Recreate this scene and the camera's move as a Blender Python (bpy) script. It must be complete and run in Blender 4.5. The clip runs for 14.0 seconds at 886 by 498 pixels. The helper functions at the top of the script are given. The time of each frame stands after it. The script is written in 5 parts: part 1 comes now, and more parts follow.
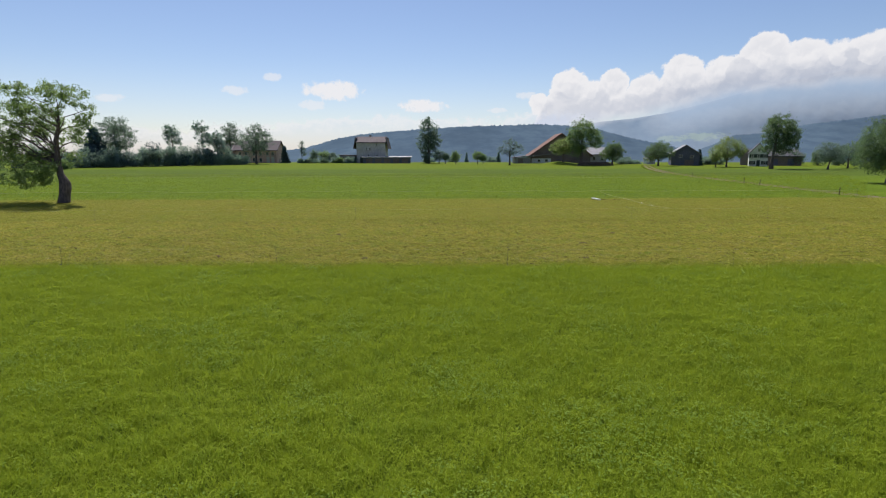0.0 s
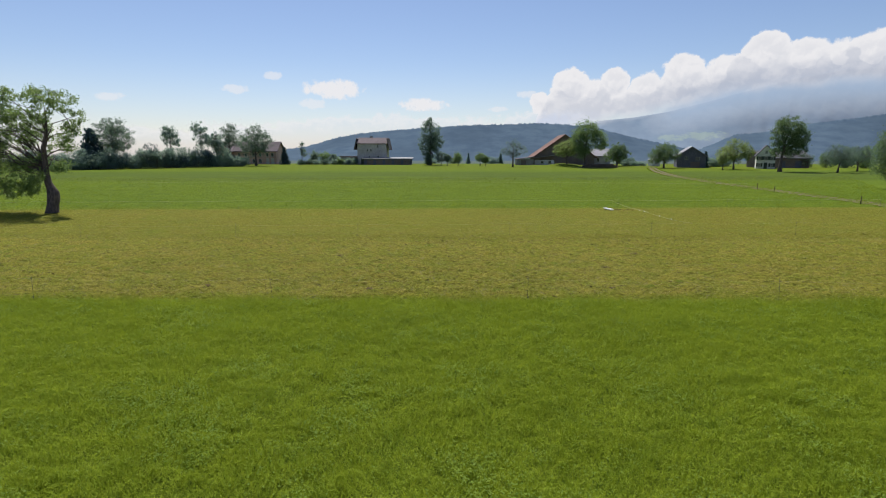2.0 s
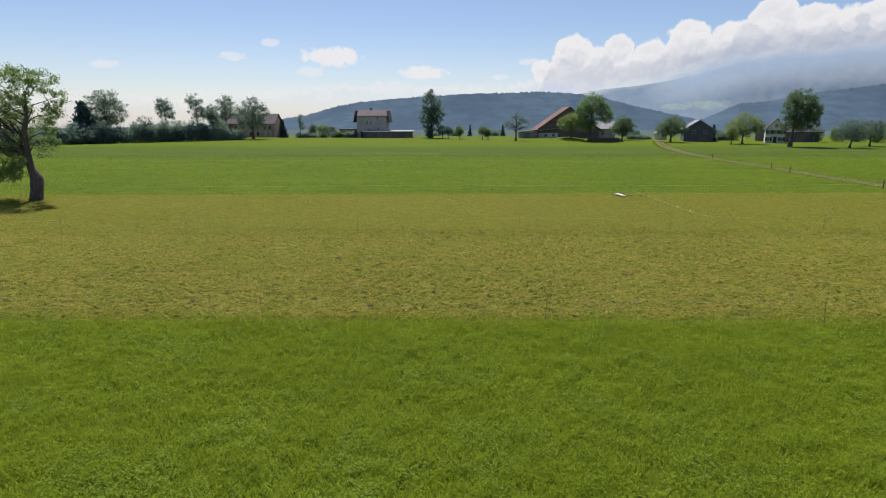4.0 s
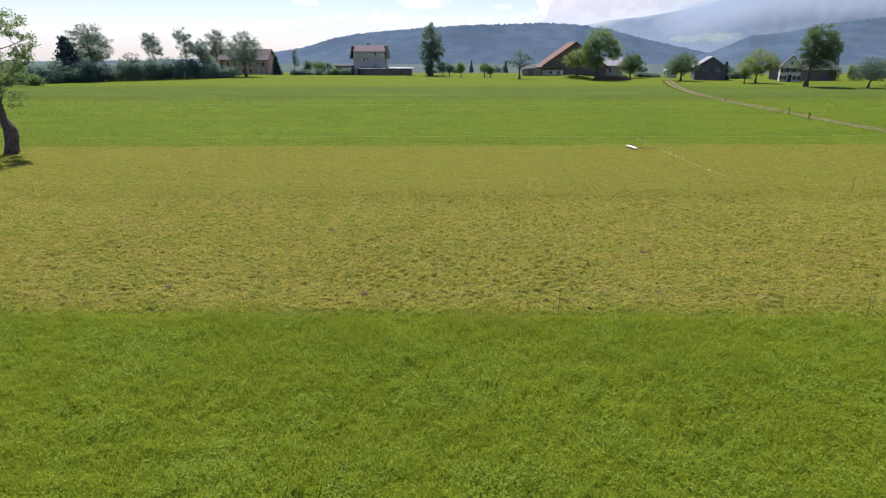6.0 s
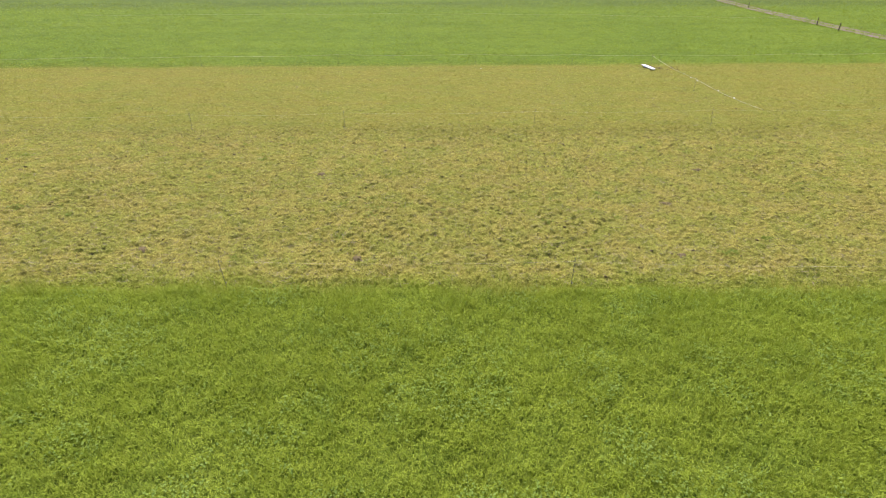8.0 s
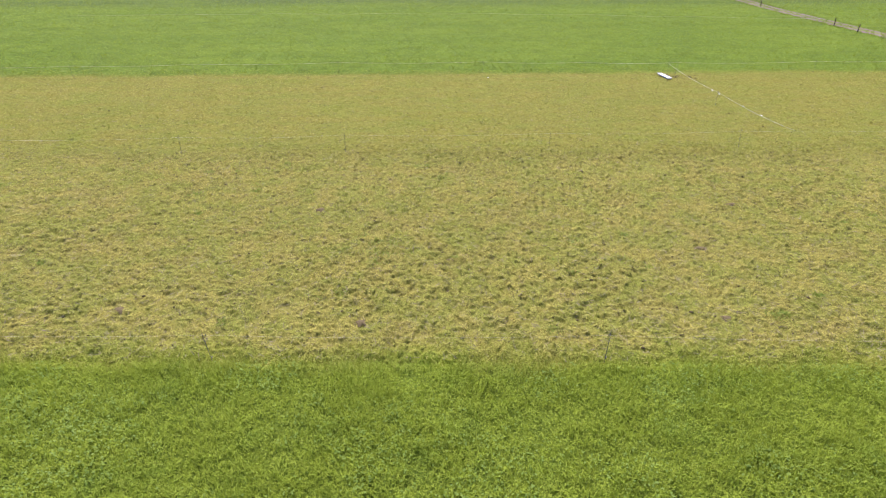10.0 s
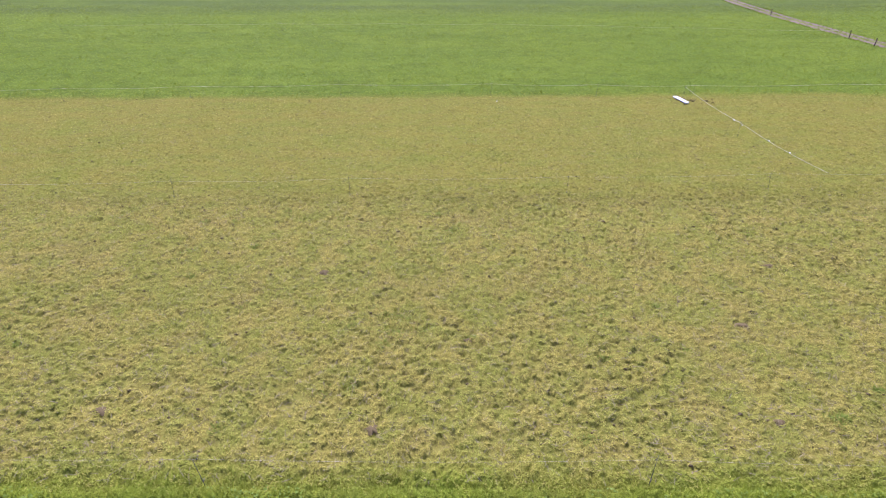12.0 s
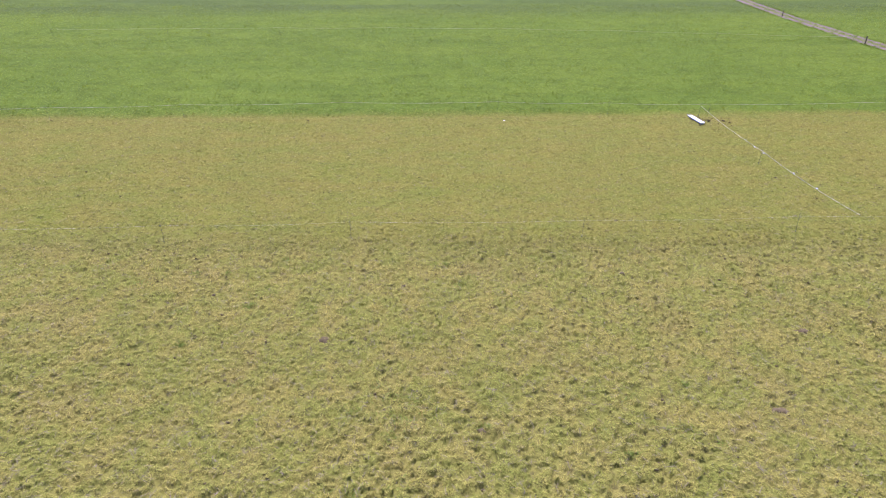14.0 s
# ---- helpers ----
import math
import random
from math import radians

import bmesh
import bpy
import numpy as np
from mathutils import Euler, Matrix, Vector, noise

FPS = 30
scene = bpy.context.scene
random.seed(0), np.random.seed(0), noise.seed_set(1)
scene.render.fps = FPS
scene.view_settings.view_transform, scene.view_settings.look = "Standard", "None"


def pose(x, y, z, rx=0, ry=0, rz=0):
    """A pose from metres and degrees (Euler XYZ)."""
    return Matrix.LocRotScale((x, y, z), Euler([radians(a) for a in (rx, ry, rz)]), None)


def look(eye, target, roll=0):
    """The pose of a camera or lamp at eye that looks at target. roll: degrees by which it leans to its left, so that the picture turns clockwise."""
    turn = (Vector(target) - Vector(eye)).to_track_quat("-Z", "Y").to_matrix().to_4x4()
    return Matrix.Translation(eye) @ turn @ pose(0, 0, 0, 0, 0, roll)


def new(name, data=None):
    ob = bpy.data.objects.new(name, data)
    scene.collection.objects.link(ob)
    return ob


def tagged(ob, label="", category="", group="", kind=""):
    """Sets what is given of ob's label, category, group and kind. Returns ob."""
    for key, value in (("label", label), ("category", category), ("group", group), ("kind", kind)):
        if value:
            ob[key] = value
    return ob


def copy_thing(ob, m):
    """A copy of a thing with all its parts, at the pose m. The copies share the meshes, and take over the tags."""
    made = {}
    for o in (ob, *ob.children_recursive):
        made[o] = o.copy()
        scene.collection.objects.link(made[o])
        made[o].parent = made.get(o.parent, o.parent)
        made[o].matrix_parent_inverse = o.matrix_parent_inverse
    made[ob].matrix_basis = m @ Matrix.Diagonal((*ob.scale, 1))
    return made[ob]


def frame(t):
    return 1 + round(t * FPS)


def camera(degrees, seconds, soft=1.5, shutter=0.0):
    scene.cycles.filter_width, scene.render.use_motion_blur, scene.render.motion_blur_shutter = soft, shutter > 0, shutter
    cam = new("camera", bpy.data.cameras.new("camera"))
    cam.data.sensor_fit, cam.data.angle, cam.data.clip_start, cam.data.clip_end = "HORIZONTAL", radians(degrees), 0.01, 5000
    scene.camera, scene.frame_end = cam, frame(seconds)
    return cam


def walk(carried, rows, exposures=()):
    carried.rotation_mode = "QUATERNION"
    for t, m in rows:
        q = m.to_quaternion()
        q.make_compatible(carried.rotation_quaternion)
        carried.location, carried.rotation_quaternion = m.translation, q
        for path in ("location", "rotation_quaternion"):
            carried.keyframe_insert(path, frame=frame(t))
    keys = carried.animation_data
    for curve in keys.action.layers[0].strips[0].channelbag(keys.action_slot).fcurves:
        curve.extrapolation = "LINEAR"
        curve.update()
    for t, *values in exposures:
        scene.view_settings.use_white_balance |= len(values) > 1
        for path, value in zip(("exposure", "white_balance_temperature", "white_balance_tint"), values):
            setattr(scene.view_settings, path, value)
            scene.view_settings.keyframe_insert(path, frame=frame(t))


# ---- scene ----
cam = camera(76.7, 14.0, 1.1)
METRES, EYE, TILT, LEAN, TURN = 18.75, 4.85, -9.9, 0.0, 0.0
ROWS = [
    (0.0, 0.0, 0.0, 0.0, 0.0, 0.0, -0.0),
    (0.5, -0.0047, 0.0309, 0.0154, 0.03, 0.0, -0.02),
    (1.0, -0.011, 0.0617, 0.03, 0.04, -0.0, -0.04),
    (1.5, -0.0186, 0.092, 0.0457, 0.04, -0.01, -0.04),
    (2.0, -0.0253, 0.121, 0.0644, 0.04, -0.12, -0.06),
    (2.5, -0.0307, 0.1499, 0.0839, 0.05, -0.58, -0.08),
    (3.0, -0.0355, 0.1782, 0.1042, 0.06, -1.31, -0.09),
    (5.5, -0.0431, 0.3256, 0.2005, 0.11, -7.44, -0.11),
    (6.0, -0.0438, 0.3537, 0.2157, 0.1, -9.5, -0.14),
    (6.5, -0.0429, 0.3814, 0.2304, 0.12, -12.45, -0.14),
    (7.0, -0.042, 0.4095, 0.2461, 0.12, -15.97, -0.11),
    (9.5, -0.0592, 0.5649, 0.3157, 0.11, -19.23, -0.05),
    (10.0, -0.0657, 0.5971, 0.3352, 0.12, -19.31, -0.07),
    (10.5, -0.0729, 0.6289, 0.3568, 0.11, -19.43, -0.1),
    (11.0, -0.0808, 0.6605, 0.3795, 0.09, -19.5, -0.12),
    (11.5, -0.0878, 0.6914, 0.4031, 0.07, -19.57, -0.16),
    (12.0, -0.0939, 0.7209, 0.4268, 0.04, -19.72, -0.19),
    (12.5, -0.0983, 0.7503, 0.4518, 0.04, -19.82, -0.21),
    (13.0, -0.1022, 0.7797, 0.4761, 0.02, -19.89, -0.21),
    (13.5, -0.1062, 0.8094, 0.4988, 0.03, -20.05, -0.25),
    (14.0, -0.111, 0.839, 0.5205, 0.03, -20.81, -0.26),
]
EXPOSURES = [(0.0, 0.32, 6500, 11), (3.0, 0.29, 6500, 11), (5.5, 0.5, 6420, 14), (7.0, 0.95, 6100, 28), (9.5, 1.15, 5700, 38), (11.5, 1.07, 5400, 48), (14.0, 1.03, 5200, 55)]
walk(cam, [(t, pose(0, 0, EYE, TILT, LEAN, TURN) @ pose(METRES * x, METRES * y, METRES * z, 90 + pitch, roll, yaw)) for t, x, y, z, yaw, pitch, roll in ROWS], EXPOSURES)


# ---- world, sun, exposure ----
SUN_EL, SUN_AZ = 58.0, -14.0     # degrees; azimuth from straight ahead, to the right
world = bpy.data.worlds.new("sky")
scene.world = world
world.use_nodes = True
wn = world.node_tree.nodes
sky_tex = wn.new("ShaderNodeTexSky")
sky_tex.sky_type = "NISHITA"
sky_tex.sun_disc = False
sky_tex.sun_elevation, sky_tex.sun_rotation = radians(SUN_EL), radians(SUN_AZ)
sky_tex.altitude, sky_tex.air_density, sky_tex.dust_density, sky_tex.ozone_density = 450.0, 1.0, 0.5, 3.0
wn["Background"].inputs["Strength"].default_value = 0.075
sky_tint = wn.new("ShaderNodeMix")
sky_tint.data_type, sky_tint.blend_type = "RGBA", "MULTIPLY"
sky_tint.inputs[0].default_value = 1.0
sky_tint.inputs[7].default_value = (1.11, 1.075, 1.135, 1.0)
world.node_tree.links.new(sky_tex.outputs["Color"], sky_tint.inputs[6])
world.node_tree.links.new(sky_tint.outputs[2], wn["Background"].inputs["Color"])
sun = new("sun", bpy.data.lights.new("sun", "SUN"))
sun.data.energy, sun.data.angle, sun.data.color = 4.8, radians(0.55), (1.0, 0.95, 0.87)
sun_way = Vector((math.sin(radians(SUN_AZ)) * math.cos(radians(SUN_EL)), math.cos(radians(SUN_AZ)) * math.cos(radians(SUN_EL)), math.sin(radians(SUN_EL))))
sun.matrix_world = look(sun_way * 300, (0, 0, 0))


# ---- materials ----
class Mat:
    """A small builder of node materials."""

    def __init__(self, name):
        self.m = bpy.data.materials.new(name)
        self.m.use_nodes = True
        self.nt = self.m.node_tree
        self.b = self.nt.nodes["Principled BSDF"]
        self.out = self.nt.nodes["Material Output"]

    def node(self, kind, **values):
        n = self.nt.nodes.new(kind)
        for k, v in values.items():
            n.inputs[k.replace("_", " ")].default_value = v
        return n

    def link(self, a, b):
        self.nt.links.new(a, b)

    def place(self):
        return self.nt.nodes.new("ShaderNodeNewGeometry").outputs["Position"]

    def local(self):
        return self.nt.nodes.new("ShaderNodeTexCoord").outputs["Object"]

    def noise(self, scale, detail=4.0, rough=0.55, at=None, stretch=None, distort=0.0):
        n = self.node("ShaderNodeTexNoise", Scale=scale, Detail=detail, Roughness=rough, Distortion=distort)
        src = at if at is not None else self.place()
        if stretch:
            mp = self.nt.nodes.new("ShaderNodeMapping")
            mp.inputs["Scale"].default_value = stretch
            self.link(src, mp.inputs["Vector"])
            src = mp.outputs["Vector"]
        self.link(src, n.inputs["Vector"])
        return n.outputs["Fac"]

    def ramp(self, fac, stops):
        r = self.nt.nodes.new("ShaderNodeValToRGB")
        e = r.color_ramp.elements
        while len(e) < len(stops):
            e.new(0.5)
        for el, (p, c) in zip(e, stops):
            el.position = p
            el.color = (*c, 1.0) if len(c) == 3 else c
        self.link(fac, r.inputs["Fac"])
        return r.outputs["Color"]

    def band(self, fac, lo, hi, out_lo=0.0, out_hi=1.0):
        r = self.nt.nodes.new("ShaderNodeMapRange")
        r.interpolation_type = "SMOOTHSTEP"
        for k, v in (("From Min", lo), ("From Max", hi), ("To Min", out_lo), ("To Max", out_hi)):
            r.inputs[k].default_value = v
        self.link(fac, r.inputs["Value"])
        return r.outputs["Result"]

    def math(self, op, a, b):
        n = self.nt.nodes.new("ShaderNodeMath")
        n.operation = op
        for i, v in enumerate((a, b)):
            if isinstance(v, (int, float)):
                n.inputs[i].default_value = v
            else:
                self.link(v, n.inputs[i])
        return n.outputs["Value"]

    def mix(self, fac, a, b, blend="MIX"):
        n = self.nt.nodes.new("ShaderNodeMix")
        n.data_type, n.blend_type = "RGBA", blend
        for sock, v in ((n.inputs[0], fac), (n.inputs[6], a), (n.inputs[7], b)):
            if isinstance(v, (int, float)):
                sock.default_value = v
            elif isinstance(v, tuple):
                sock.default_value = (*v, 1.0)
            else:
                self.link(v, sock)
        return n.outputs[2]

    def bump(self, height, strength, distance):
        n = self.node("ShaderNodeBump", Strength=strength, Distance=distance)
        self.link(height, n.inputs["Height"])
        self.link(n.outputs["Normal"], self.b.inputs["Normal"])

    def finish(self, color, rough=0.8, metal=0.0, spec=0.3):
        if isinstance(color, tuple):
            self.b.inputs["Base Color"].default_value = (*color, 1.0)
        else:
            self.link(color, self.b.inputs["Base Color"])
        if isinstance(rough, float):
            self.b.inputs["Roughness"].default_value = rough
        else:
            self.link(rough, self.b.inputs["Roughness"])
        self.b.inputs["Metallic"].default_value = metal
        self.b.inputs["Specular IOR Level"].default_value = spec
        return self.m

    def leafy(self, color, glow, share, rough=0.55, spec=0.25):
        """Thin leaves: a surface that also lets light through."""
        self.finish(color, rough, 0.0, spec)
        t = self.node("ShaderNodeBsdfTranslucent")
        if isinstance(glow, tuple):
            t.inputs["Color"].default_value = (*glow, 1.0)
        else:
            self.link(glow, t.inputs["Color"])
        mx = self.node("ShaderNodeMixShader", Fac=share)
        self.link(self.b.outputs["BSDF"], mx.inputs[1])
        self.link(t.outputs["BSDF"], mx.inputs[2])
        self.link(mx.outputs["Shader"], self.out.inputs["Surface"])
        return self.m


def two_scale(name, dark, light, small, large, rough=0.8, bump=0.0, bump_scale=None, spec=0.3, metal=0.0, stretch=None, vary=0.0):
    """A surface whose colour varies at two scales, with fine relief."""
    k = Mat(name)
    at = k.local()
    fine = k.noise(small, 5.0, 0.6, at, stretch)
    broad = k.noise(large, 3.0, 0.5, at)
    c = k.mix(k.band(fine, 0.3, 0.7), dark, light)
    c = k.mix(k.band(broad, 0.35, 0.7, 0.0, 0.35), c, tuple(0.6 * v for v in dark))
    if vary:
        info = k.nt.nodes.new("ShaderNodeObjectInfo")
        c = k.mix(k.band(info.outputs["Random"], 0.0, 1.0, 0.0, vary), c, tuple(0.5 * v for v in dark))
    if bump:
        k.bump(k.noise(bump_scale or small, 6.0, 0.6, at, stretch), 0.6, bump)
    return k.finish(c, rough, metal, spec)


NEAR_EDGE, MID_LINE, FAR_EDGE = 22.3, 37.2, 54.3      # the grazed strip runs between them, across the view


def zone_color(k, lift=1.0):
    """The meadow's colour by place: tall grass, the grazed and trodden strip, the far meadow. Returns the colour and how grazed it is."""
    tall_a, tall_b, tall_c, far_a, far_b, far_dull, far_pale, grazed_a, grazed_b, grazed_c, grazed_d, grazed_e = (tuple(lift * v for v in c) for c in (TALL_A, TALL_B, TALL_C, FAR_A, FAR_B, FAR_DULL, FAR_PALE, GRAZED_A, GRAZED_B, GRAZED_C, GRAZED_D, GRAZED_E))
    pos = k.place()
    xyz = k.nt.nodes.new("ShaderNodeSeparateXYZ")
    k.link(pos, xyz.inputs["Vector"])
    wob = k.math("MULTIPLY", k.math("SUBTRACT", k.noise(0.35, 4.0, 0.6, pos), 0.5), 1.6)
    tilt = k.math("MULTIPLY", xyz.outputs["X"], 0.035)
    y = k.math("ADD", xyz.outputs["Y"], wob)
    y_far = k.math("SUBTRACT", y, tilt)
    inside = k.math("MULTIPLY", k.band(y, NEAR_EDGE - 0.45, NEAR_EDGE + 1.3), k.band(y_far, FAR_EDGE - 0.9, FAR_EDGE + 0.9, 1.0, 0.0))
    broad = k.noise(0.16, 4.0, 0.6, pos)
    patch = k.noise(1.1, 4.0, 0.6, pos)
    fine = k.noise(9.0, 3.0, 0.6, pos)
    tall = k.mix(k.band(broad, 0.3, 0.7), tall_a, tall_b)
    tall = k.mix(k.band(patch, 0.48, 0.72, 0.0, 0.8), tall, tall_c)
    # far meadow: a fresh green belt and, past it, a duller, seeding belt
    far = k.mix(k.band(k.noise(0.07, 4.0, 0.6, pos, (1.0, 3.0, 1.0)), 0.35, 0.65), far_a, far_b)
    dull = k.math("MULTIPLY", k.band(y_far, 92.0, 104.0), k.band(y_far, 126.0, 138.0, 1.0, 0.0))
    dull = k.math("MULTIPLY", dull, k.band(k.noise(0.09, 5.0, 0.65, pos, (0.5, 2.0, 1.0)), 0.3, 0.6, 0.25, 0.9))
    far = k.mix(dull, far, far_dull)
    far = k.mix(k.band(k.noise(0.8, 7.0, 0.75, pos, (0.7, 1.0, 1.0)), 0.42, 0.68, 0.0, 0.6), far, tuple(0.55 * v for v in far_a))
    far = k.mix(k.band(k.noise(1.6, 6.0, 0.75, pos, (0.6, 1.0, 1.0)), 0.52, 0.7, 0.0, 0.6), far, far_pale)
    far = k.mix(k.band(y_far, 132.0, 150.0), far, far_pale)
    # the valley floor turns bluer with distance: haze put into its colour
    valley = k.mix(k.band(k.noise(0.02, 5.0, 0.6, pos, (0.4, 1.0, 1.0)), 0.4, 0.6), VALLEY_HAZE_A, VALLEY_HAZE_B)
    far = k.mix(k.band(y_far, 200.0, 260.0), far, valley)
    green = k.mix(k.band(xyz.outputs["Y"], 40.0, 48.0), tall, far)
    # the grazed strip: trodden and brownish in its nearer half, yellowish beyond the middle wire
    trod = k.mix(k.band(patch, 0.36, 0.62), grazed_a, grazed_b)
    trod = k.mix(k.band(k.noise(0.45, 5.0, 0.65, pos), 0.5, 0.7, 0.0, 0.6), trod, grazed_c)
    grazed_far = k.mix(k.band(k.noise(0.9, 6.0, 0.7, pos, (0.4, 1.0, 1.0)), 0.35, 0.68), grazed_d, grazed_e)
    grazed = k.mix(k.band(y, MID_LINE - 2.2, MID_LINE + 1.2), trod, grazed_far)
    fresh = k.band(k.noise(0.22, 5.0, 0.65, pos), 0.52, 0.68, 0.0, 0.22)
    grazed = k.mix(fresh, grazed, tuple(0.9 * v for v in tall_a))
    col = k.mix(inside, green, grazed)
    col = k.mix(k.band(fine, 0.3, 0.75, 0.0, 0.3), col, tuple(0.55 * v for v in tall_a))
    return col, inside, xyz, fine


TALL_A, TALL_B, TALL_C = (0.212, 0.286, 0.016), (0.252, 0.33, 0.02), (0.172, 0.256, 0.018)
FAR_A, FAR_B, FAR_DULL, FAR_PALE = (0.128, 0.208, 0.014), (0.158, 0.238, 0.016), (0.09, 0.136, 0.028), (0.148, 0.205, 0.015)
GRAZED_A, GRAZED_B, GRAZED_C = (0.404, 0.37, 0.064), (0.318, 0.342, 0.045), (0.412, 0.345, 0.076)
GRAZED_D, GRAZED_E = (0.264, 0.25, 0.037), (0.225, 0.25, 0.032)
VALLEY_HAZE_A, VALLEY_HAZE_B = (0.06, 0.085, 0.095), (0.09, 0.122, 0.125)


def ground_material():
    k = Mat("meadow_soil")
    col, inside, xyz, fine = zone_color(k, 0.7)
    speck = k.noise(5.0, 6.0, 0.7)
    near_strip = k.math("MULTIPLY", inside, k.band(xyz.outputs["Y"], 36.0, 40.0, 1.0, 0.6))
    soil = k.math("MULTIPLY", k.band(speck, 0.5, 0.66), k.band(near_strip, 0.0, 1.0, 0.1, 0.8))
    col = k.mix(soil, col, (0.068, 0.058, 0.018))
    trodden = k.math("MULTIPLY", inside, k.band(xyz.outputs["Y"], 36.6, 38.2, 0.34, 0.0))
    col = k.mix(trodden, col, (0.085, 0.08, 0.022))
    # shade among the tall blades, darkened into the ground colour
    gap_shade = k.band(xyz.outputs["Y"], NEAR_EDGE - 0.3, NEAR_EDGE + 0.3, 0.48, 0.0)
    col = k.mix(gap_shade, col, (0.05, 0.075, 0.012))
    k.bump(k.noise(10.0, 5.0, 0.62), 1.0, 0.085)
    return k.finish(col, 0.97, 0.0, 0.06)


def blade_material(name, dry, share, lift=1.0):
    k = Mat(name)
    col, inside, xyz, fine = zone_color(k, lift)
    isl = k.nt.nodes.new("ShaderNodeNewGeometry").outputs["Random Per Island"]
    col = k.mix(k.band(isl, 0.0, 0.35, 0.25, 0.0), col, (0.05, 0.1, 0.015))
    col = k.mix(k.band(isl, 0.62, 1.0, 0.0, dry), col, (0.46, 0.39, 0.1))
    glow = k.mix(0.5, col, (0.48, 0.58, 0.05))
    glow = k.mix(inside, glow, col)
    return k.leafy(col, glow, share, 0.67, 0.1)


def leaf_material(name, dark, light, glow, share=0.3, spec=0.25):
    k = Mat(name)
    isl = k.nt.nodes.new("ShaderNodeNewGeometry").outputs["Random Per Island"]
    info = k.nt.nodes.new("ShaderNodeObjectInfo").outputs["Random"]
    col = k.mix(isl, dark, light)
    col = k.mix(k.band(k.noise(0.5, 3.0, 0.6), 0.35, 0.7, 0.0, 0.6), col, dark)
    col = k.mix(k.band(info, 0.0, 1.0, 0.0, 0.25), col, tuple(0.7 * v for v in dark))
    return k.leafy(col, glow, share, 0.55, spec)


M_GROUND = ground_material()
M_TALL = blade_material("tall_grass_blades", 0.1, 0.38)
M_FAR = blade_material("far_grass_blades", 0.03, 0.3, 0.85)
M_SHORT = blade_material("grazed_grass_blades", 0.6, 0.4, 1.02)
M_BARK = two_scale("bark", (0.069, 0.057, 0.055), (0.166, 0.133, 0.128), 9.0, 1.2, 0.95, 0.04, 7.0, 0.1, stretch=(1.0, 1.0, 0.25))
M_LEAF = leaf_material("leaves_green", (0.064, 0.106, 0.058), (0.136, 0.192, 0.100), (0.233, 0.349, 0.118), 0.50)
M_LEAF_FRUIT = leaf_material("leaves_fruit_tree", (0.07, 0.112, 0.05), (0.148, 0.205, 0.088), (0.26, 0.37, 0.11), 0.5)
M_LEAF_DEEP = leaf_material("leaves_deep_green", (0.060, 0.099, 0.051), (0.117, 0.170, 0.090), (0.170, 0.262, 0.101), 0.46)
# the dark, grey-green and needle leaf colours hold a pale blue haze
M_LEAF_DARK_HAZY = leaf_material("leaves_dark_hazy", (0.110, 0.167, 0.166), (0.204, 0.280, 0.268), (0.266, 0.384, 0.274), 0.46)
M_LEAF_LIGHT = leaf_material("leaves_fresh", (0.091, 0.130, 0.061), (0.139, 0.188, 0.095), (0.279, 0.360, 0.114), 0.56)
M_LEAF_GREY_HAZY = leaf_material("leaves_grey_green_hazy", (0.074, 0.112, 0.093), (0.136, 0.189, 0.161), (0.177, 0.261, 0.171), 0.49)
M_CLOVER = leaf_material("clover_leaves", (0.15, 0.23, 0.03), (0.22, 0.31, 0.06), (0.27, 0.37, 0.05), 0.35, 0.03)
M_TUFT = leaf_material("fresh_tuft_blades", (0.135, 0.223, 0.020), (0.203, 0.284, 0.030), (0.270, 0.365, 0.041), 0.35)
M_NEEDLE_HAZY = leaf_material("needles", (0.039, 0.075, 0.091), (0.091, 0.139, 0.146), (0.066, 0.111, 0.091), 0.25)
M_WOOD_DARK = two_scale("weathered_dark_boards", (0.123, 0.096, 0.088), (0.247, 0.193, 0.173), 6.0, 0.4, 0.85, 0.01, 6.0, 0.2, stretch=(3.0, 3.0, 0.4))
M_WOOD_GREY = two_scale("grey_boards", (0.092, 0.092, 0.126), (0.154, 0.154, 0.201), 6.0, 0.4, 0.85, 0.01, 6.0, 0.2, stretch=(3.0, 3.0, 0.4))
M_POST = two_scale("weathered_post", (0.044, 0.034, 0.026), (0.111, 0.086, 0.062), 20.0, 3.0, 0.9, 0.01, 15.0, 0.15, stretch=(1.0, 1.0, 0.2), vary=0.4)
M_PLASTER = two_scale("beige_plaster", (0.388, 0.363, 0.355), (0.508, 0.473, 0.475), 1.5, 0.3, 0.9, 0.01, 8.0, 0.15)
M_PLASTER_PINK = two_scale("warm_plaster", (0.481, 0.313, 0.271), (0.601, 0.407, 0.349), 1.5, 0.3, 0.9, 0.01, 8.0, 0.15)
M_PLASTER_WHITE = two_scale("white_render", (0.613, 0.605, 0.577), (0.744, 0.735, 0.721), 1.5, 0.3, 0.9, 0.01, 8.0, 0.15)
M_CONCRETE = two_scale("pale_concrete", (0.222, 0.213, 0.197), (0.307, 0.298, 0.273), 2.5, 0.4, 0.9, 0.01, 8.0, 0.15)
M_TILE_RED = two_scale("red_clay_tiles", (0.145, 0.08, 0.066), (0.215, 0.122, 0.1), 3.5, 0.35, 0.85, 0.03, 5.0, 0.2)
M_TILE_BROWN = two_scale("brown_clay_tiles", (0.091, 0.074, 0.081), (0.149, 0.124, 0.138), 3.5, 0.35, 0.85, 0.03, 5.0, 0.2)
M_ROOF_DARK = two_scale("dark_slates", (0.055, 0.055, 0.065), (0.1, 0.1, 0.115), 3.0, 0.4, 0.8, 0.02, 5.0, 0.25)
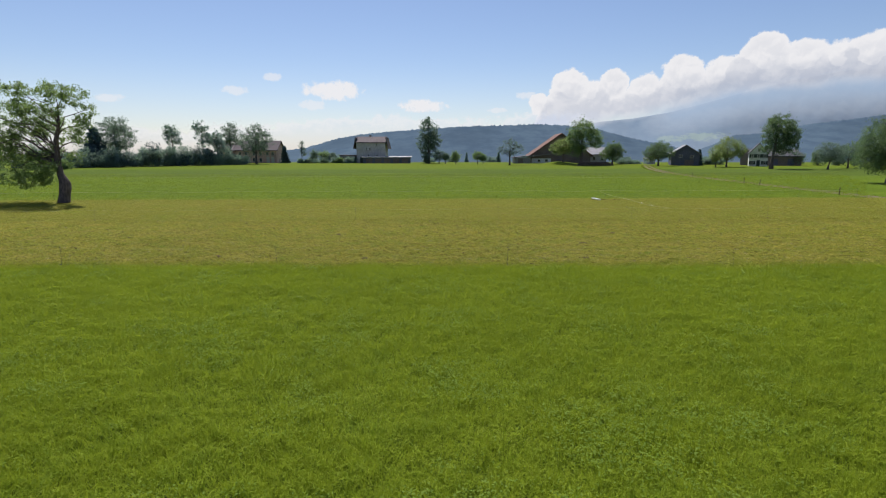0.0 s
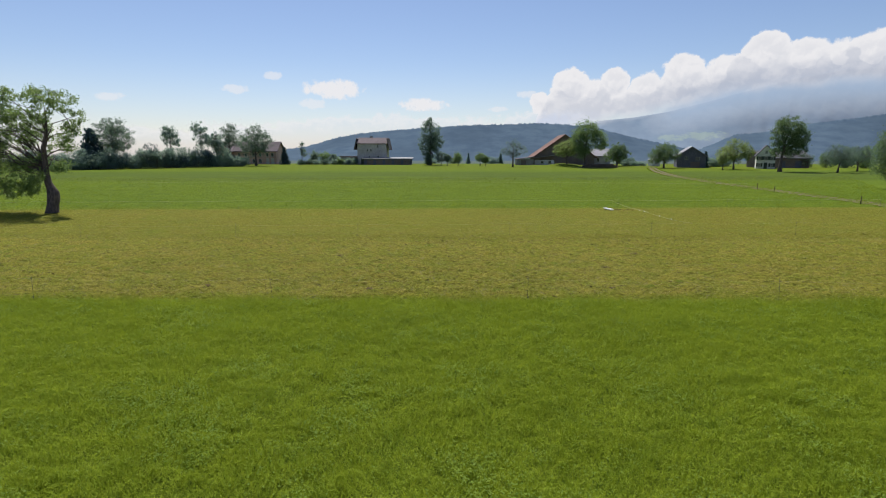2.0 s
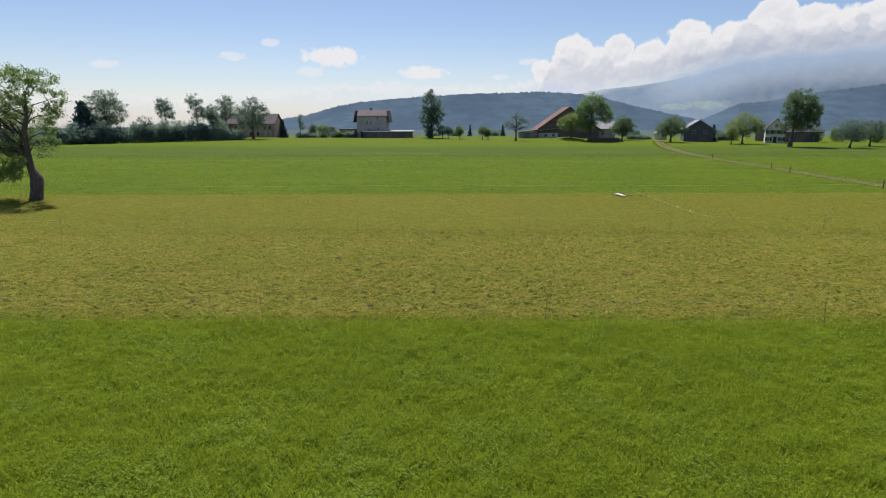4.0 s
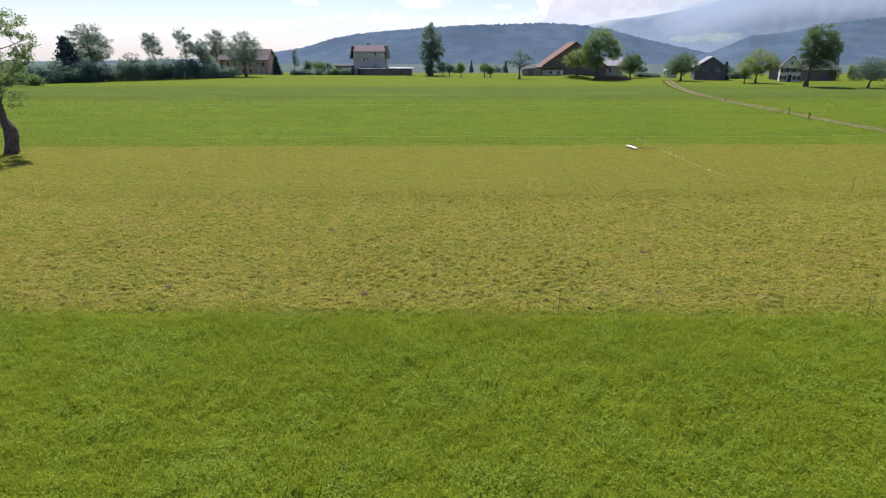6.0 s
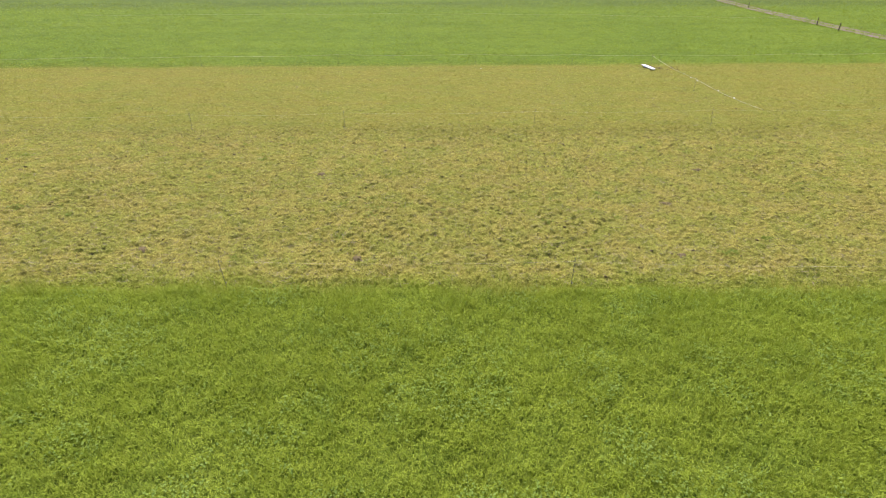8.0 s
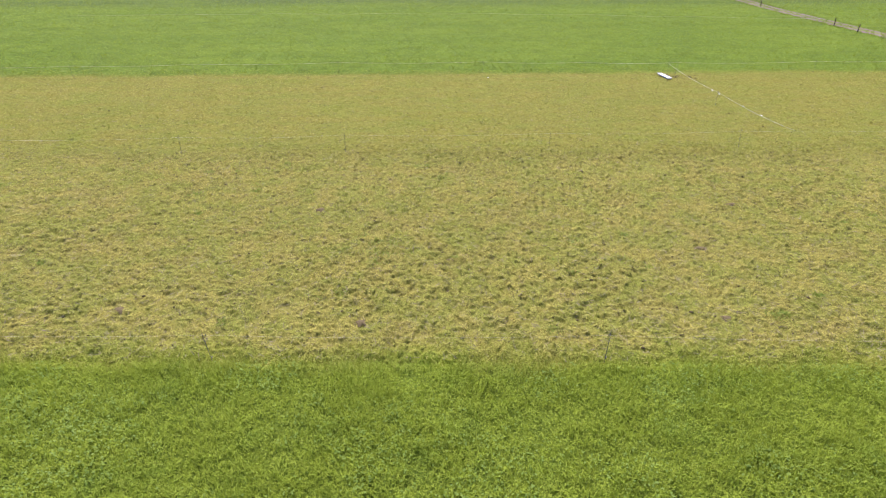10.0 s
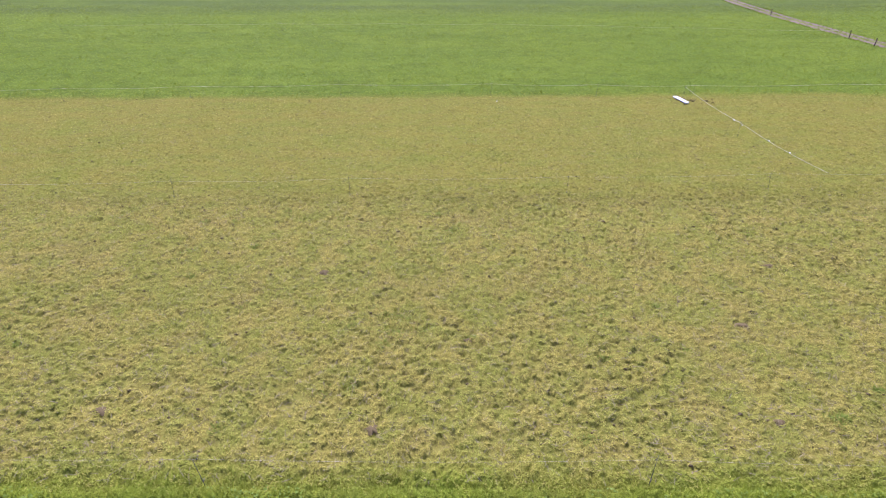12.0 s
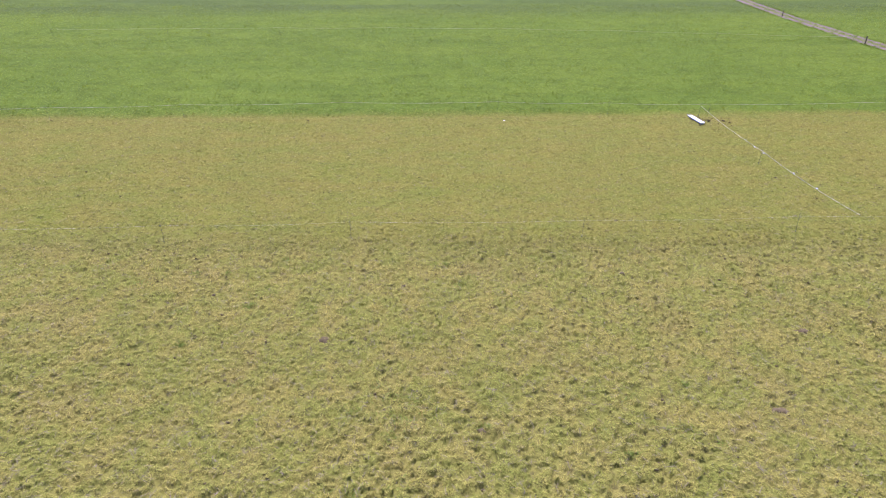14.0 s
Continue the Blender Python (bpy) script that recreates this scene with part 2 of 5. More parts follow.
M_ROOF_GREY = two_scale("grey_roof_sheets", (0.182, 0.182, 0.204), (0.274, 0.274, 0.301), 2.0, 0.3, 0.6, 0.01, 4.0, 0.4)
M_FRAME = two_scale("painted_frame", (0.443, 0.428, 0.387), (0.564, 0.549, 0.499), 3.0, 0.6, 0.6)
M_SHUTTER = two_scale("dark_shutter_paint", (0.03, 0.04, 0.035), (0.06, 0.07, 0.06), 4.0, 0.6, 0.6)
M_WHITE = two_scale("white_plastic", (0.72, 0.72, 0.7), (0.85, 0.85, 0.84), 6.0, 0.8, 0.45)
M_WIRE = two_scale("pale_fence_tape", (0.42, 0.41, 0.26), (0.55, 0.53, 0.36), 30.0, 2.0, 0.8, spec=0.1)
M_POLE = two_scale("dark_plastic_stake", (0.05, 0.055, 0.045), (0.1, 0.1, 0.085), 12.0, 2.0, 0.6)
M_GRAVEL = two_scale("gravel_track", (0.15, 0.118, 0.086), (0.205, 0.163, 0.122), 5.0, 0.35, 0.95, 0.03, 9.0, 0.05)
M_SOIL = two_scale("bare_soil", (0.085, 0.068, 0.026), (0.14, 0.112, 0.045), 14.0, 2.0, 0.95, 0.03, 12.0, 0.1)
M_STRAW = two_scale("dry_stalks", (0.171, 0.148, 0.080), (0.251, 0.217, 0.125), 20.0, 3.0, 0.8)
M_LOG = two_scale("stacked_logs", (0.109, 0.083, 0.072), (0.311, 0.250, 0.186), 5.0, 0.8, 0.9, 0.02, 8.0, 0.1, vary=0.6)


def glass_material():
    k = Mat("window_glass")
    k.b.inputs["Roughness"].default_value = 0.05
    return k.finish(k.mix(k.band(k.noise(0.8, 2.0, 0.5, k.local()), 0.3, 0.7), (0.012, 0.015, 0.018), (0.03, 0.035, 0.04)), 0.06, 0.0, 0.6)


M_GLASS = glass_material()


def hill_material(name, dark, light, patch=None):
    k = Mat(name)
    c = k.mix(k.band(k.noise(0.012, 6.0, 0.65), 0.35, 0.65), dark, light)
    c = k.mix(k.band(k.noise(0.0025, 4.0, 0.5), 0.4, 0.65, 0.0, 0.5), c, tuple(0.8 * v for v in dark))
    if patch:                                      # pastures cleared from the woods
        xyz = k.nt.nodes.new("ShaderNodeSeparateXYZ")
        k.link(k.place(), xyz.inputs["Vector"])
        az = k.math("MULTIPLY", k.math("ARCTAN2", xyz.outputs["X"], xyz.outputs["Y"]), 57.2958)
        el = k.math("MULTIPLY", k.math("DIVIDE", xyz.outputs["Z"], xyz.outputs["Y"]), 57.2958)
        ragged = k.math("MULTIPLY", k.math("SUBTRACT", k.noise(0.012, 6.0, 0.7), 0.5), 7.0)
        for a0, e0, ra, re in ((21.7, 1.3, 1.3, 0.32), (24.6, 1.5, 1.9, 0.45)):
            dx, dy = k.math("DIVIDE", k.math("SUBTRACT", az, a0), ra), k.math("DIVIDE", k.math("SUBTRACT", el, e0), re)
            r = k.math("ADD", k.math("ADD", k.math("MULTIPLY", dx, dx), k.math("MULTIPLY", dy, dy)), ragged)
            c = k.mix(k.band(r, 0.2, 1.3, 0.75, 0.0), c, (0.25, 0.335, 0.29))
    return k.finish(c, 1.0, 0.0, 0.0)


# distance haze is painted into the blue of these woods
M_HAZY_HILL = hill_material("hazy_far_woods", (0.07, 0.106, 0.15), (0.091, 0.133, 0.178))
M_HAZY_HILL_FAR = hill_material("hazy_farther_woods", (0.128, 0.198, 0.284), (0.15, 0.225, 0.31), True)


# ---- mesh helpers ----
def ground_heights(x, y):
    """Height of the meadow: nearly level, rising gently ahead, with a mound by the barn, then falling away into the valley."""
    z = 0.12 + 0.0058 * np.maximum(0.0, np.minimum(y, 220.0) - 25.0)
    z = z + 1.0 * np.exp(-((x - 34.0) / 5.5) ** 2 - ((y - 166.0) / 4.5) ** 2)
    return z - 0.03 * np.clip(y - 195.0, 0.0, 205.0) - 0.017 * np.maximum(0.0, y - 400.0)


def ground_height(x, y):
    return float(ground_heights(np.float64(x), np.float64(y)))


def mesh_from(name, verts, faces, material, smooth=False):
    me = bpy.data.meshes.new(name)
    me.from_pydata([tuple(v) for v in verts], [], faces)
    me.materials.append(material)
    if smooth:
        me.polygons.foreach_set("use_smooth", [True] * len(me.polygons))
    me.update()
    return me


def soup(name, verts, per, material):
    """A mesh of many small loose faces of per corners each, from a numpy array of corners."""
    n = len(verts) // per
    me = bpy.data.meshes.new(name)
    me.vertices.add(n * per)
    me.vertices.foreach_set("co", np.ascontiguousarray(verts[:n * per], dtype=np.float32).ravel())
    me.loops.add(n * per)
    me.loops.foreach_set("vertex_index", np.arange(n * per, dtype=np.int32))
    me.polygons.add(n)
    me.polygons.foreach_set("loop_start", np.arange(0, n * per, per, dtype=np.int32))
    me.materials.append(material)
    me.update(calc_edges=True)
    return me


def part(name, bm, material, parent, label=""):
    """Links a bmesh (or a finished mesh) as one mesh object under a thing or a part."""
    if isinstance(bm, bmesh.types.BMesh):
        me = bpy.data.meshes.new(name)
        bmesh.ops.recalc_face_normals(bm, faces=bm.faces[:])
        bm.to_mesh(me)
        bm.free()
        me.materials.append(material)
    else:
        me = bm
    ob = new(name, me)
    if parent is not None:
        ob.parent = parent
    if label:
        ob["label"] = label
    return ob


def empty(name, x, y, z=None, turn=0.0):
    ob = new(name)
    ob.matrix_world = pose(x, y, ground_height(x, y) if z is None else z, 0, 0, turn)
    return ob


def box(x0, x1, y0, y1, z0, z1, bevel=0.0, bm=None):
    bm = bm or bmesh.new()
    made = bmesh.ops.create_cube(bm, size=1.0, matrix=Matrix.LocRotScale(((x0 + x1) / 2, (y0 + y1) / 2, (z0 + z1) / 2), None, (x1 - x0, y1 - y0, z1 - z0)))
    if bevel:
        edges = {e for v in made["verts"] for e in v.link_edges}
        bmesh.ops.bevel(bm, geom=list(edges), offset=bevel, segments=1, affect="EDGES")
    return bm


def prism(profile, y0, y1, bm=None):
    """A solid from a profile of (x, z) corners, drawn out from y0 to y1."""
    bm = bm or bmesh.new()
    a = [bm.verts.new((x, y0, z)) for x, z in profile]
    b = [bm.verts.new((x, y1, z)) for x, z in profile]
    n = len(profile)
    bm.faces.new(a)
    bm.faces.new(b[::-1])
    for i in range(n):
        bm.faces.new((a[i], b[i], b[(i + 1) % n], a[(i + 1) % n]))
    return bm


def tube(verts, faces, pts, radii, sides=6):
    """Adds a tapered tube along pts to the lists."""
    rings = []
    for i, p in enumerate(pts):
        d = (pts[min(i + 1, len(pts) - 1)] - pts[max(i - 1, 0)])
        d = d.normalized() if d.length > 1e-6 else Vector((0, 0, 1))
        u = d.orthogonal().normalized()
        w = d.cross(u)
        start = len(verts)
        for s in range(sides):
            a = 2 * math.pi * s / sides
            verts.append(p + (u * math.cos(a) + w * math.sin(a)) * radii[i])
        rings.append(start)
    for r0, r1 in zip(rings, rings[1:]):
        for s in range(sides):
            s2 = (s + 1) % sides
            faces.append((r0 + s, r0 + s2, r1 + s2, r1 + s))
    faces.append(tuple(range(rings[-1], rings[-1] + sides)))
    faces.append(tuple(reversed(range(rings[0], rings[0] + sides))))


def leaf_quads(rng, centres, spread, per, size, droop=0.2):
    """Corners of many small leaves round the given centres."""
    c = np.repeat(np.asarray(centres, dtype=float), per, axis=0)
    n = len(c)
    sp = np.repeat(np.broadcast_to(np.asarray(spread, dtype=float), (len(centres),)), per)
    c = c + rng.normal(0, 1, (n, 3)) * sp[:, None] * np.array([1, 1, 0.8])
    u = rng.normal(0, 1, (n, 3))
    u[:, 2] -= droop
    u /= np.linalg.norm(u, axis=1)[:, None]
    w = np.cross(u, rng.normal(0, 1, (n, 3)))
    w /= np.linalg.norm(w, axis=1)[:, None] + 1e-9
    s = size * rng.uniform(0.6, 1.35, n)[:, None]
    quad = np.stack([c - u * s * 0.5, c + w * s * 0.3, c + u * s * 0.5, c - w * s * 0.3], axis=1)
    return quad.reshape(-1, 3)


def inside_lobes(rng, lobes, n, shell=0.45):
    """Points in a crown made of lobes (x, y, z, rx, ry, rz), more of them towards the outside."""
    vol = np.array([l[3] * l[4] * l[5] for l in lobes]) ** 0.8
    pick = rng.choice(len(lobes), n, p=vol / vol.sum())
    d = rng.normal(0, 1, (n, 3))
    d /= np.linalg.norm(d, axis=1)[:, None]
    r = rng.uniform(shell ** 2, 1.0, n) ** 0.5
    r *= 1 + 0.07 * rng.normal(0, 1, n)
    L = np.array(lobes)[pick]
    return L[:, :3] + d * r[:, None] * L[:, 3:]


def tree(name, x, y, height, lobes, trunk, leaf, clumps, per, size, material, label, category="tree", seed=1, lean=(0.0, 0.0), stem=0.0, spread=0.35, group="", fork=0.35, limbs=None, bend=0.0, bole=None, limb=0.42):
    """A tree: a tapered, leaning trunk with limbs and boughs that reach into the crown's lobes, and a crown of small leaves in clumps.
    trunk: radius at the base; clumps, per: clumps of leaves, and leaves in each; leaf: radius of the finest twigs."""
    rng = np.random.default_rng(seed)
    thing = empty(name, x, y)
    tagged(thing, label, category, group)
    verts, faces = [], []
    top = stem or height * 0.7
    axis = [Vector((lean[0] * f ** 1.2 + bend * math.sin(f * 5.0), lean[1] * f, top * f - (0.15 if f == 0 else 0))) for f in np.linspace(0, 1, 8)]
    rad = [trunk * (1.45 if i == 0 else 1.12 if i == 1 else 1.0) * (1 - 0.8 * i / 7) for i in range(8)]
    if bole:                                        # a trunk of its own shape: (x, z, radius) from the foot up
        axis, rad = [Vector((p[0], 0.0, p[1])) for p in bole], [p[2] for p in bole]
    tube(verts, faces, axis, rad, 9)
    clumps, per, size = int(clumps * 1.3), int(per * 1.5), size * 0.84
    ends = inside_lobes(rng, lobes, clumps)
    n_limbs = limbs or 9
    mains = inside_lobes(rng, lobes, n_limbs, 0.5)
    tips = []
    for m in mains:
        b = Vector(m)
        f = (b.z - 0.75 * math.hypot(b.x - lean[0] * 0.5, b.y)) / top + rng.normal(0, 0.06)
        f = min(0.95, max(fork + rng.uniform(0, 0.12), f))
        i = next(q for q in range(1, len(axis)) if axis[q].z >= f * top or q == len(axis) - 1)
        a = axis[i - 1].lerp(axis[i], min(1.0, max(0.0, (f * top - axis[i - 1].z) / (axis[i].z - axis[i - 1].z))))
        mid = a.lerp(b, 0.5) + Vector(rng.normal(0, 0.1, 3)) * (b - a).length + Vector((0, 0, (0.12 if b.z > a.z else 0.26) * (b - a).length))
        q1, q3 = a.lerp(mid, 0.5) + Vector(rng.normal(0, 0.05, 3)) * (b - a).length, mid.lerp(b, 0.5) + Vector(rng.normal(0, 0.05, 3)) * (b - a).length
        r0 = trunk * limb * (1 - 0.5 * f) * (0.45 if b.z < a.z + 0.3 else 1.0)
        tube(verts, faces, [a, q1, mid, q3, b], [r0, r0 * 0.8, r0 * 0.6, r0 * 0.42, r0 * 0.2], 5)
        tips += [(q1, r0 * 0.5), (mid, r0 * 0.45), (q3, r0 * 0.35), (b, r0 * 0.2)]
    tp = np.array([t[0] for t in tips])
    for e in ends[: min(len(ends), 110)]:
        j = int(np.argmin(np.linalg.norm(tp - e, axis=1) + np.maximum(0, tp[:, 2] - e[2]) * 0.6))
        a, b = tips[j][0], Vector(e)
        mid = a.lerp(b, 0.5) + Vector(rng.normal(0, 0.08, 3)) * (b - a).length
        r0 = max(leaf, tips[j][1] * 0.7)
        tube(verts, faces, [a, mid, b], [r0, r0 * 0.6, leaf * 0.5], 4)
    part("trunk", mesh_from("trunk", verts, faces, M_BARK, True), None, thing)
    quads = leaf_quads(rng, ends, 0.78 * spread * rng.uniform(0.6, 1.4, len(ends)), per, size)
    part("crown", soup("crown", quads, 4, material), None, thing)
    return thing


def round_crown(h, w, low, d=None):
    """Lobes of an uneven, roundish crown between the heights low and h, w wide."""
    d = d or w
    c, r = (h + low) / 2, (h - low) / 2
    return [(0, 0, c, w * 0.42, d * 0.42, r * 0.86), (-w * 0.2, d * 0.08, c - r * 0.22, w * 0.32, d * 0.36, r * 0.6), (w * 0.22, -d * 0.06, c - r * 0.1, w * 0.3, d * 0.36, r * 0.62),
            (w * 0.04, 0, c + r * 0.5, w * 0.27, d * 0.28, r * 0.5), (-w * 0.1, d * 0.1, c - r * 0.55, w * 0.28, d * 0.26, r * 0.4)]


def conifer(x, y, height, width, label, seed, group="", needles=None):
    rng = np.random.default_rng(seed)
    thing = tagged(empty("conifer_tree", x, y), label, "tree", group)
    verts, faces = [], []
    tube(verts, faces, [Vector((0, 0, -0.1)), Vector((0, 0, height * 0.5)), Vector((0, 0, height))], [height * 0.02, height * 0.012, 0.01], 6)
    part("trunk", mesh_from("trunk", verts, faces, M_BARK, True), None, thing)
    cs = []
    for f in np.linspace(0.06, 0.98, 22):
        r = width / 2 * (1 - f) ** 0.85
        n = max(3, int(11 * (1 - f)))
        for a in rng.uniform(0, 2 * math.pi, n):
            for g in (0.4, 0.75, 1.0):
                cs.append((r * g * math.cos(a), r * g * math.sin(a), height * f - 0.12 * r * g))
    part("crown", soup("crown", leaf_quads(rng, cs, 0.09 * width / 2 + 0.05, 7, 0.1 * width + 0.08, 0.5), 4, needles or M_NEEDLE_HAZY), None, thing)
    return thing


def bush(x, y, w, h, material, label, seed, category="bush", group="", d=None):
    """A shrub: several stems and a ragged, dense crown down to the ground."""
    rng = np.random.default_rng(seed)
    thing = tagged(empty("bush", x, y), label, category, group)
    verts, faces = [], []
    lobes = [(w * rng.uniform(-0.28, 0.28), (d or w) * rng.uniform(-0.2, 0.2), h * rng.uniform(0.25, 0.66), w * rng.uniform(0.18, 0.32), (d or w) * rng.uniform(0.25, 0.36), h * rng.uniform(0.22, 0.38)) for _ in range(6)]
    lobes.append((0.0, 0.0, h * 0.22, w * 0.46, (d or w) * 0.4, h * 0.24))
    for l in lobes:
        tube(verts, faces, [Vector((l[0] * 0.3, l[1] * 0.3, -0.1)), Vector((l[0] * 0.7, l[1] * 0.7, l[2] * 0.6)), Vector(l[:3])], [0.07, 0.05, 0.02], 5)
    part("stem", mesh_from("stem", verts, faces, M_BARK, True), None, thing)
    ends = inside_lobes(rng, lobes, int(30 * w), 0.3)
    ends[:, 2] = np.maximum(ends[:, 2], 0.15)
    part("crown", soup("crown", leaf_quads(rng, ends, 0.32, 16, 0.31), 4, material), None, thing)
    return thing


# ---- ground, one sheet to the horizon ----
def build_ground():
    ys = np.concatenate([np.linspace(-60, 0, 13)[:-1], np.linspace(0, 60, 81)[:-1], np.linspace(60, 240, 91)[:-1], np.linspace(240, 700, 24)[:-1], np.linspace(700, 4700, 21)])
    half = np.concatenate([np.linspace(0, 45, 46)[:-1], np.linspace(45, 160, 30)[:-1], np.linspace(160, 4400, 18)])
    xs = np.concatenate([-half[:0:-1], half])
    X, Y = np.meshgrid(xs, ys)
    Z = ground_heights(X, Y)
    near = (np.abs(X) < 80) & (Y < 130)
    Z = Z + np.where(near, 0.008 * np.sin(X * 0.9 + 1.3 * np.sin(Y * 0.5)) * np.sin(Y * 0.7 + np.sin(X * 0.4)), 0.0)
    n, m = X.shape
    verts = np.stack([X.ravel(), Y.ravel(), Z.ravel()], axis=1)
    idx = np.arange(n * m).reshape(n, m)
    faces = np.stack([idx[:-1, :-1].ravel(), idx[:-1, 1:].ravel(), idx[1:, 1:].ravel(), idx[1:, :-1].ravel()], axis=1)
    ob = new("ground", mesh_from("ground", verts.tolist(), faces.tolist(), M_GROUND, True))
    tagged(ob, "gently rising green meadow with a grazed yellowish strip", "meadow", kind="structure")


build_ground()


def mottle(x, y, cell, seed):
    """Smooth random values from 0 to 1 over the plan, with patches about a cell across."""
    g = np.random.default_rng(seed).uniform(0, 1, (257, 257))
    g[256], g[:, 256] = g[0], g[:, 0]
    u, v = (x / cell) % 256, (y / cell) % 256
    i, j = u.astype(int), v.astype(int)
    fu, fv = u - i, v - j
    fu, fv = fu * fu * (3 - 2 * fu), fv * fv * (3 - 2 * fv)
    return (g[i, j] * (1 - fu) + g[i + 1, j] * fu) * (1 - fv) + (g[i, j + 1] * (1 - fu) + g[i + 1, j + 1] * fu) * fv


def spread_out(v, gain):
    return np.clip(0.5 + (v - 0.5) * gain, 0.0, 1.0)


def sward(x, y):
    """How lush the tall grass stands, from 0 to 1: tufts and hollows of several sizes."""
    return spread_out(0.4 * mottle(x, y, 0.2, 1) + 0.34 * mottle(x, y, 0.55, 2) + 0.26 * mottle(x, y, 1.7, 3), 1.4)


def poached(x, y):
    """How badly the ground is churned: along the middle wire and round the gate of the rope, from 0 to 1."""
    band = np.exp(-((y - 35.6 - 0.03 * x) / 1.3) ** 2) * np.clip((x + 22.0) / 34.0, 0.0, 1.0) + np.exp(-((x - 17.5) / 4.0) ** 2 - ((y - 35.5) / 2.2) ** 2)
    return np.clip(band * (0.4 + 0.9 * mottle(x, y, 1.1, 12)), 0.0, 1.0)


def turf(x, y):
    """Relief of the grazed strip over the meadow's level, in metres: grass hummocks poached by hooves, deepest in the nearer, trodden half."""
    tuft = spread_out(0.68 * mottle(x, y, 0.115, 4) + 0.32 * mottle(x, y, 0.33, 5), 1.6)
    wet = np.clip(0.2 + 2.0 * mottle(x, y, 2.9, 8) * mottle(x, y, 7.0, 9) + poached(x, y), 0.0, 1.0)
    pit = np.clip((mottle(x, y, 0.15, 6) - 0.6) / 0.2, 0.0, 1.0) * wet
    firm = 1.0 - 0.4 * np.clip((y - MID_LINE - 0.03 * x + 0.5 * mottle(x, y, 1.0, 13)) / 1.4, 0.0, 1.0)
    return (0.055 + 0.09 * tuft - 0.08 * pit) * firm


def strip_weight(x, y):
    """1 inside the grazed strip, falling to 0 along its borders."""
    edge = 0.35 * (mottle(x, y, 0.8, 10) - 0.5)
    a = np.clip((y + edge - NEAR_EDGE + 0.1) / 0.7, 0, 1) * np.clip((FAR_EDGE + 0.035 * x - y + 2 * edge) / 1.0, 0, 1) * np.clip((46.0 - np.abs(x)) / 1.5, 0, 1)
    return a * a * (3 - 2 * a)


def strip_height(x, y):
    """Height of the grazed strip's surface."""
    return ground_heights(x, y) + turf(x, y) * strip_weight(x, y)


def turf_sheet(half, ys):
    """One sheet of the hummocky turf over the given columns and rows."""
    xs = np.concatenate([-half[:0:-1], half])
    X, Y = np.meshgrid(xs, ys)
    w = strip_weight(X, Y)
    Z = ground_heights(X, Y) + turf(X, Y) * w - 0.06 * (1 - w)
    n, m = X.shape
    me = bpy.data.meshes.new("trodden_turf")
    me.vertices.add(n * m)
    me.vertices.foreach_set("co", np.stack([X.ravel(), Y.ravel(), Z.ravel()], 1).astype(np.float32).ravel())
    idx = np.arange(n * m, dtype=np.int32).reshape(n, m)
    f = np.stack([idx[:-1, :-1].ravel(), idx[:-1, 1:].ravel(), idx[1:, 1:].ravel(), idx[1:, :-1].ravel()], axis=1)
    me.loops.add(f.size)
    me.loops.foreach_set("vertex_index", f.ravel())
    me.polygons.add(len(f))
    me.polygons.foreach_set("loop_start", np.arange(0, f.size, 4, dtype=np.int32))
    me.polygons.foreach_set("use_smooth", np.ones(len(f), dtype=bool))
    me.materials.append(M_GROUND)
    me.update(calc_edges=True)
    tagged(new("trodden_turf", me), "hummocky grazed turf poached by hooves", "turf", kind="structure")


turf_sheet(np.concatenate([np.arange(0, 16.0, 0.06), np.arange(16.0, 24.0, 0.16), np.arange(24.0, 47.0, 0.4)]), np.concatenate([np.arange(22.0, 30.0, 0.064), np.arange(30.0, 38.5, 0.09)]))
turf_sheet(np.concatenate([np.arange(0, 24.0, 0.11), np.arange(24.0, 47.0, 0.3)]), np.arange(38.4, 56.5, 0.145))


def over_area(rng, area, n, far_slope=0.0):
    """n random places in the area (y0, y1, the half width at each end)."""
    y0, y1, h0, h1 = area
    f = rng.uniform(0, 1, n)
    x = rng.uniform(-1, 1, n) * (h0 + (h1 - h0) * f)
    return x, y0 + (y1 - y0) * f + far_slope * x


def blades(rng, area, clumps, per, height, width, lean, radius, far_slope=0.0, level=ground_heights, uneven=1.0):
    """Corners of grass blades, each a slim leaning triangle, in clumps over the area."""
    cx, cy = over_area(rng, area, clumps, far_slope)
    ch = height * rng.uniform(0.6, 1.3, clumps)
    ca, cl = rng.uniform(0, 2 * math.pi, clumps), rng.uniform(0.0, 0.6, clumps) * lean
    n = clumps * per
    cx, cy, ch, ca, cl = (np.repeat(v, per) for v in (cx, cy, ch, ca, cl))
    rx, ry = rng.normal(0, 1, n), rng.normal(0, 1, n)
    x, y = cx + rx * radius, cy + ry * radius
    h = ch * rng.uniform(0.45, 1.15, n) * (1.0 - 0.65 * uneven + 1.3 * uneven * sward(x, y))
    a = rng.uniform(0, 2 * math.pi, n)
    w = width * rng.uniform(0.6, 1.3, n) * 0.5
    z = level(x, y) - 0.02
    out = np.stack([np.cos(ca) * cl + rx * 0.3 * lean + rng.normal(0, 0.3, n) * lean, np.sin(ca) * cl + ry * 0.3 * lean + rng.normal(0, 0.3, n) * lean, np.ones(n)], axis=1)
    base = np.stack([x, y, z], axis=1)
    side = np.stack([np.cos(a) * w, np.sin(a) * w, np.zeros(n)], axis=1)
    return np.stack([base - side, base + side, base + out * h[:, None]], axis=1).reshape(-1, 3)


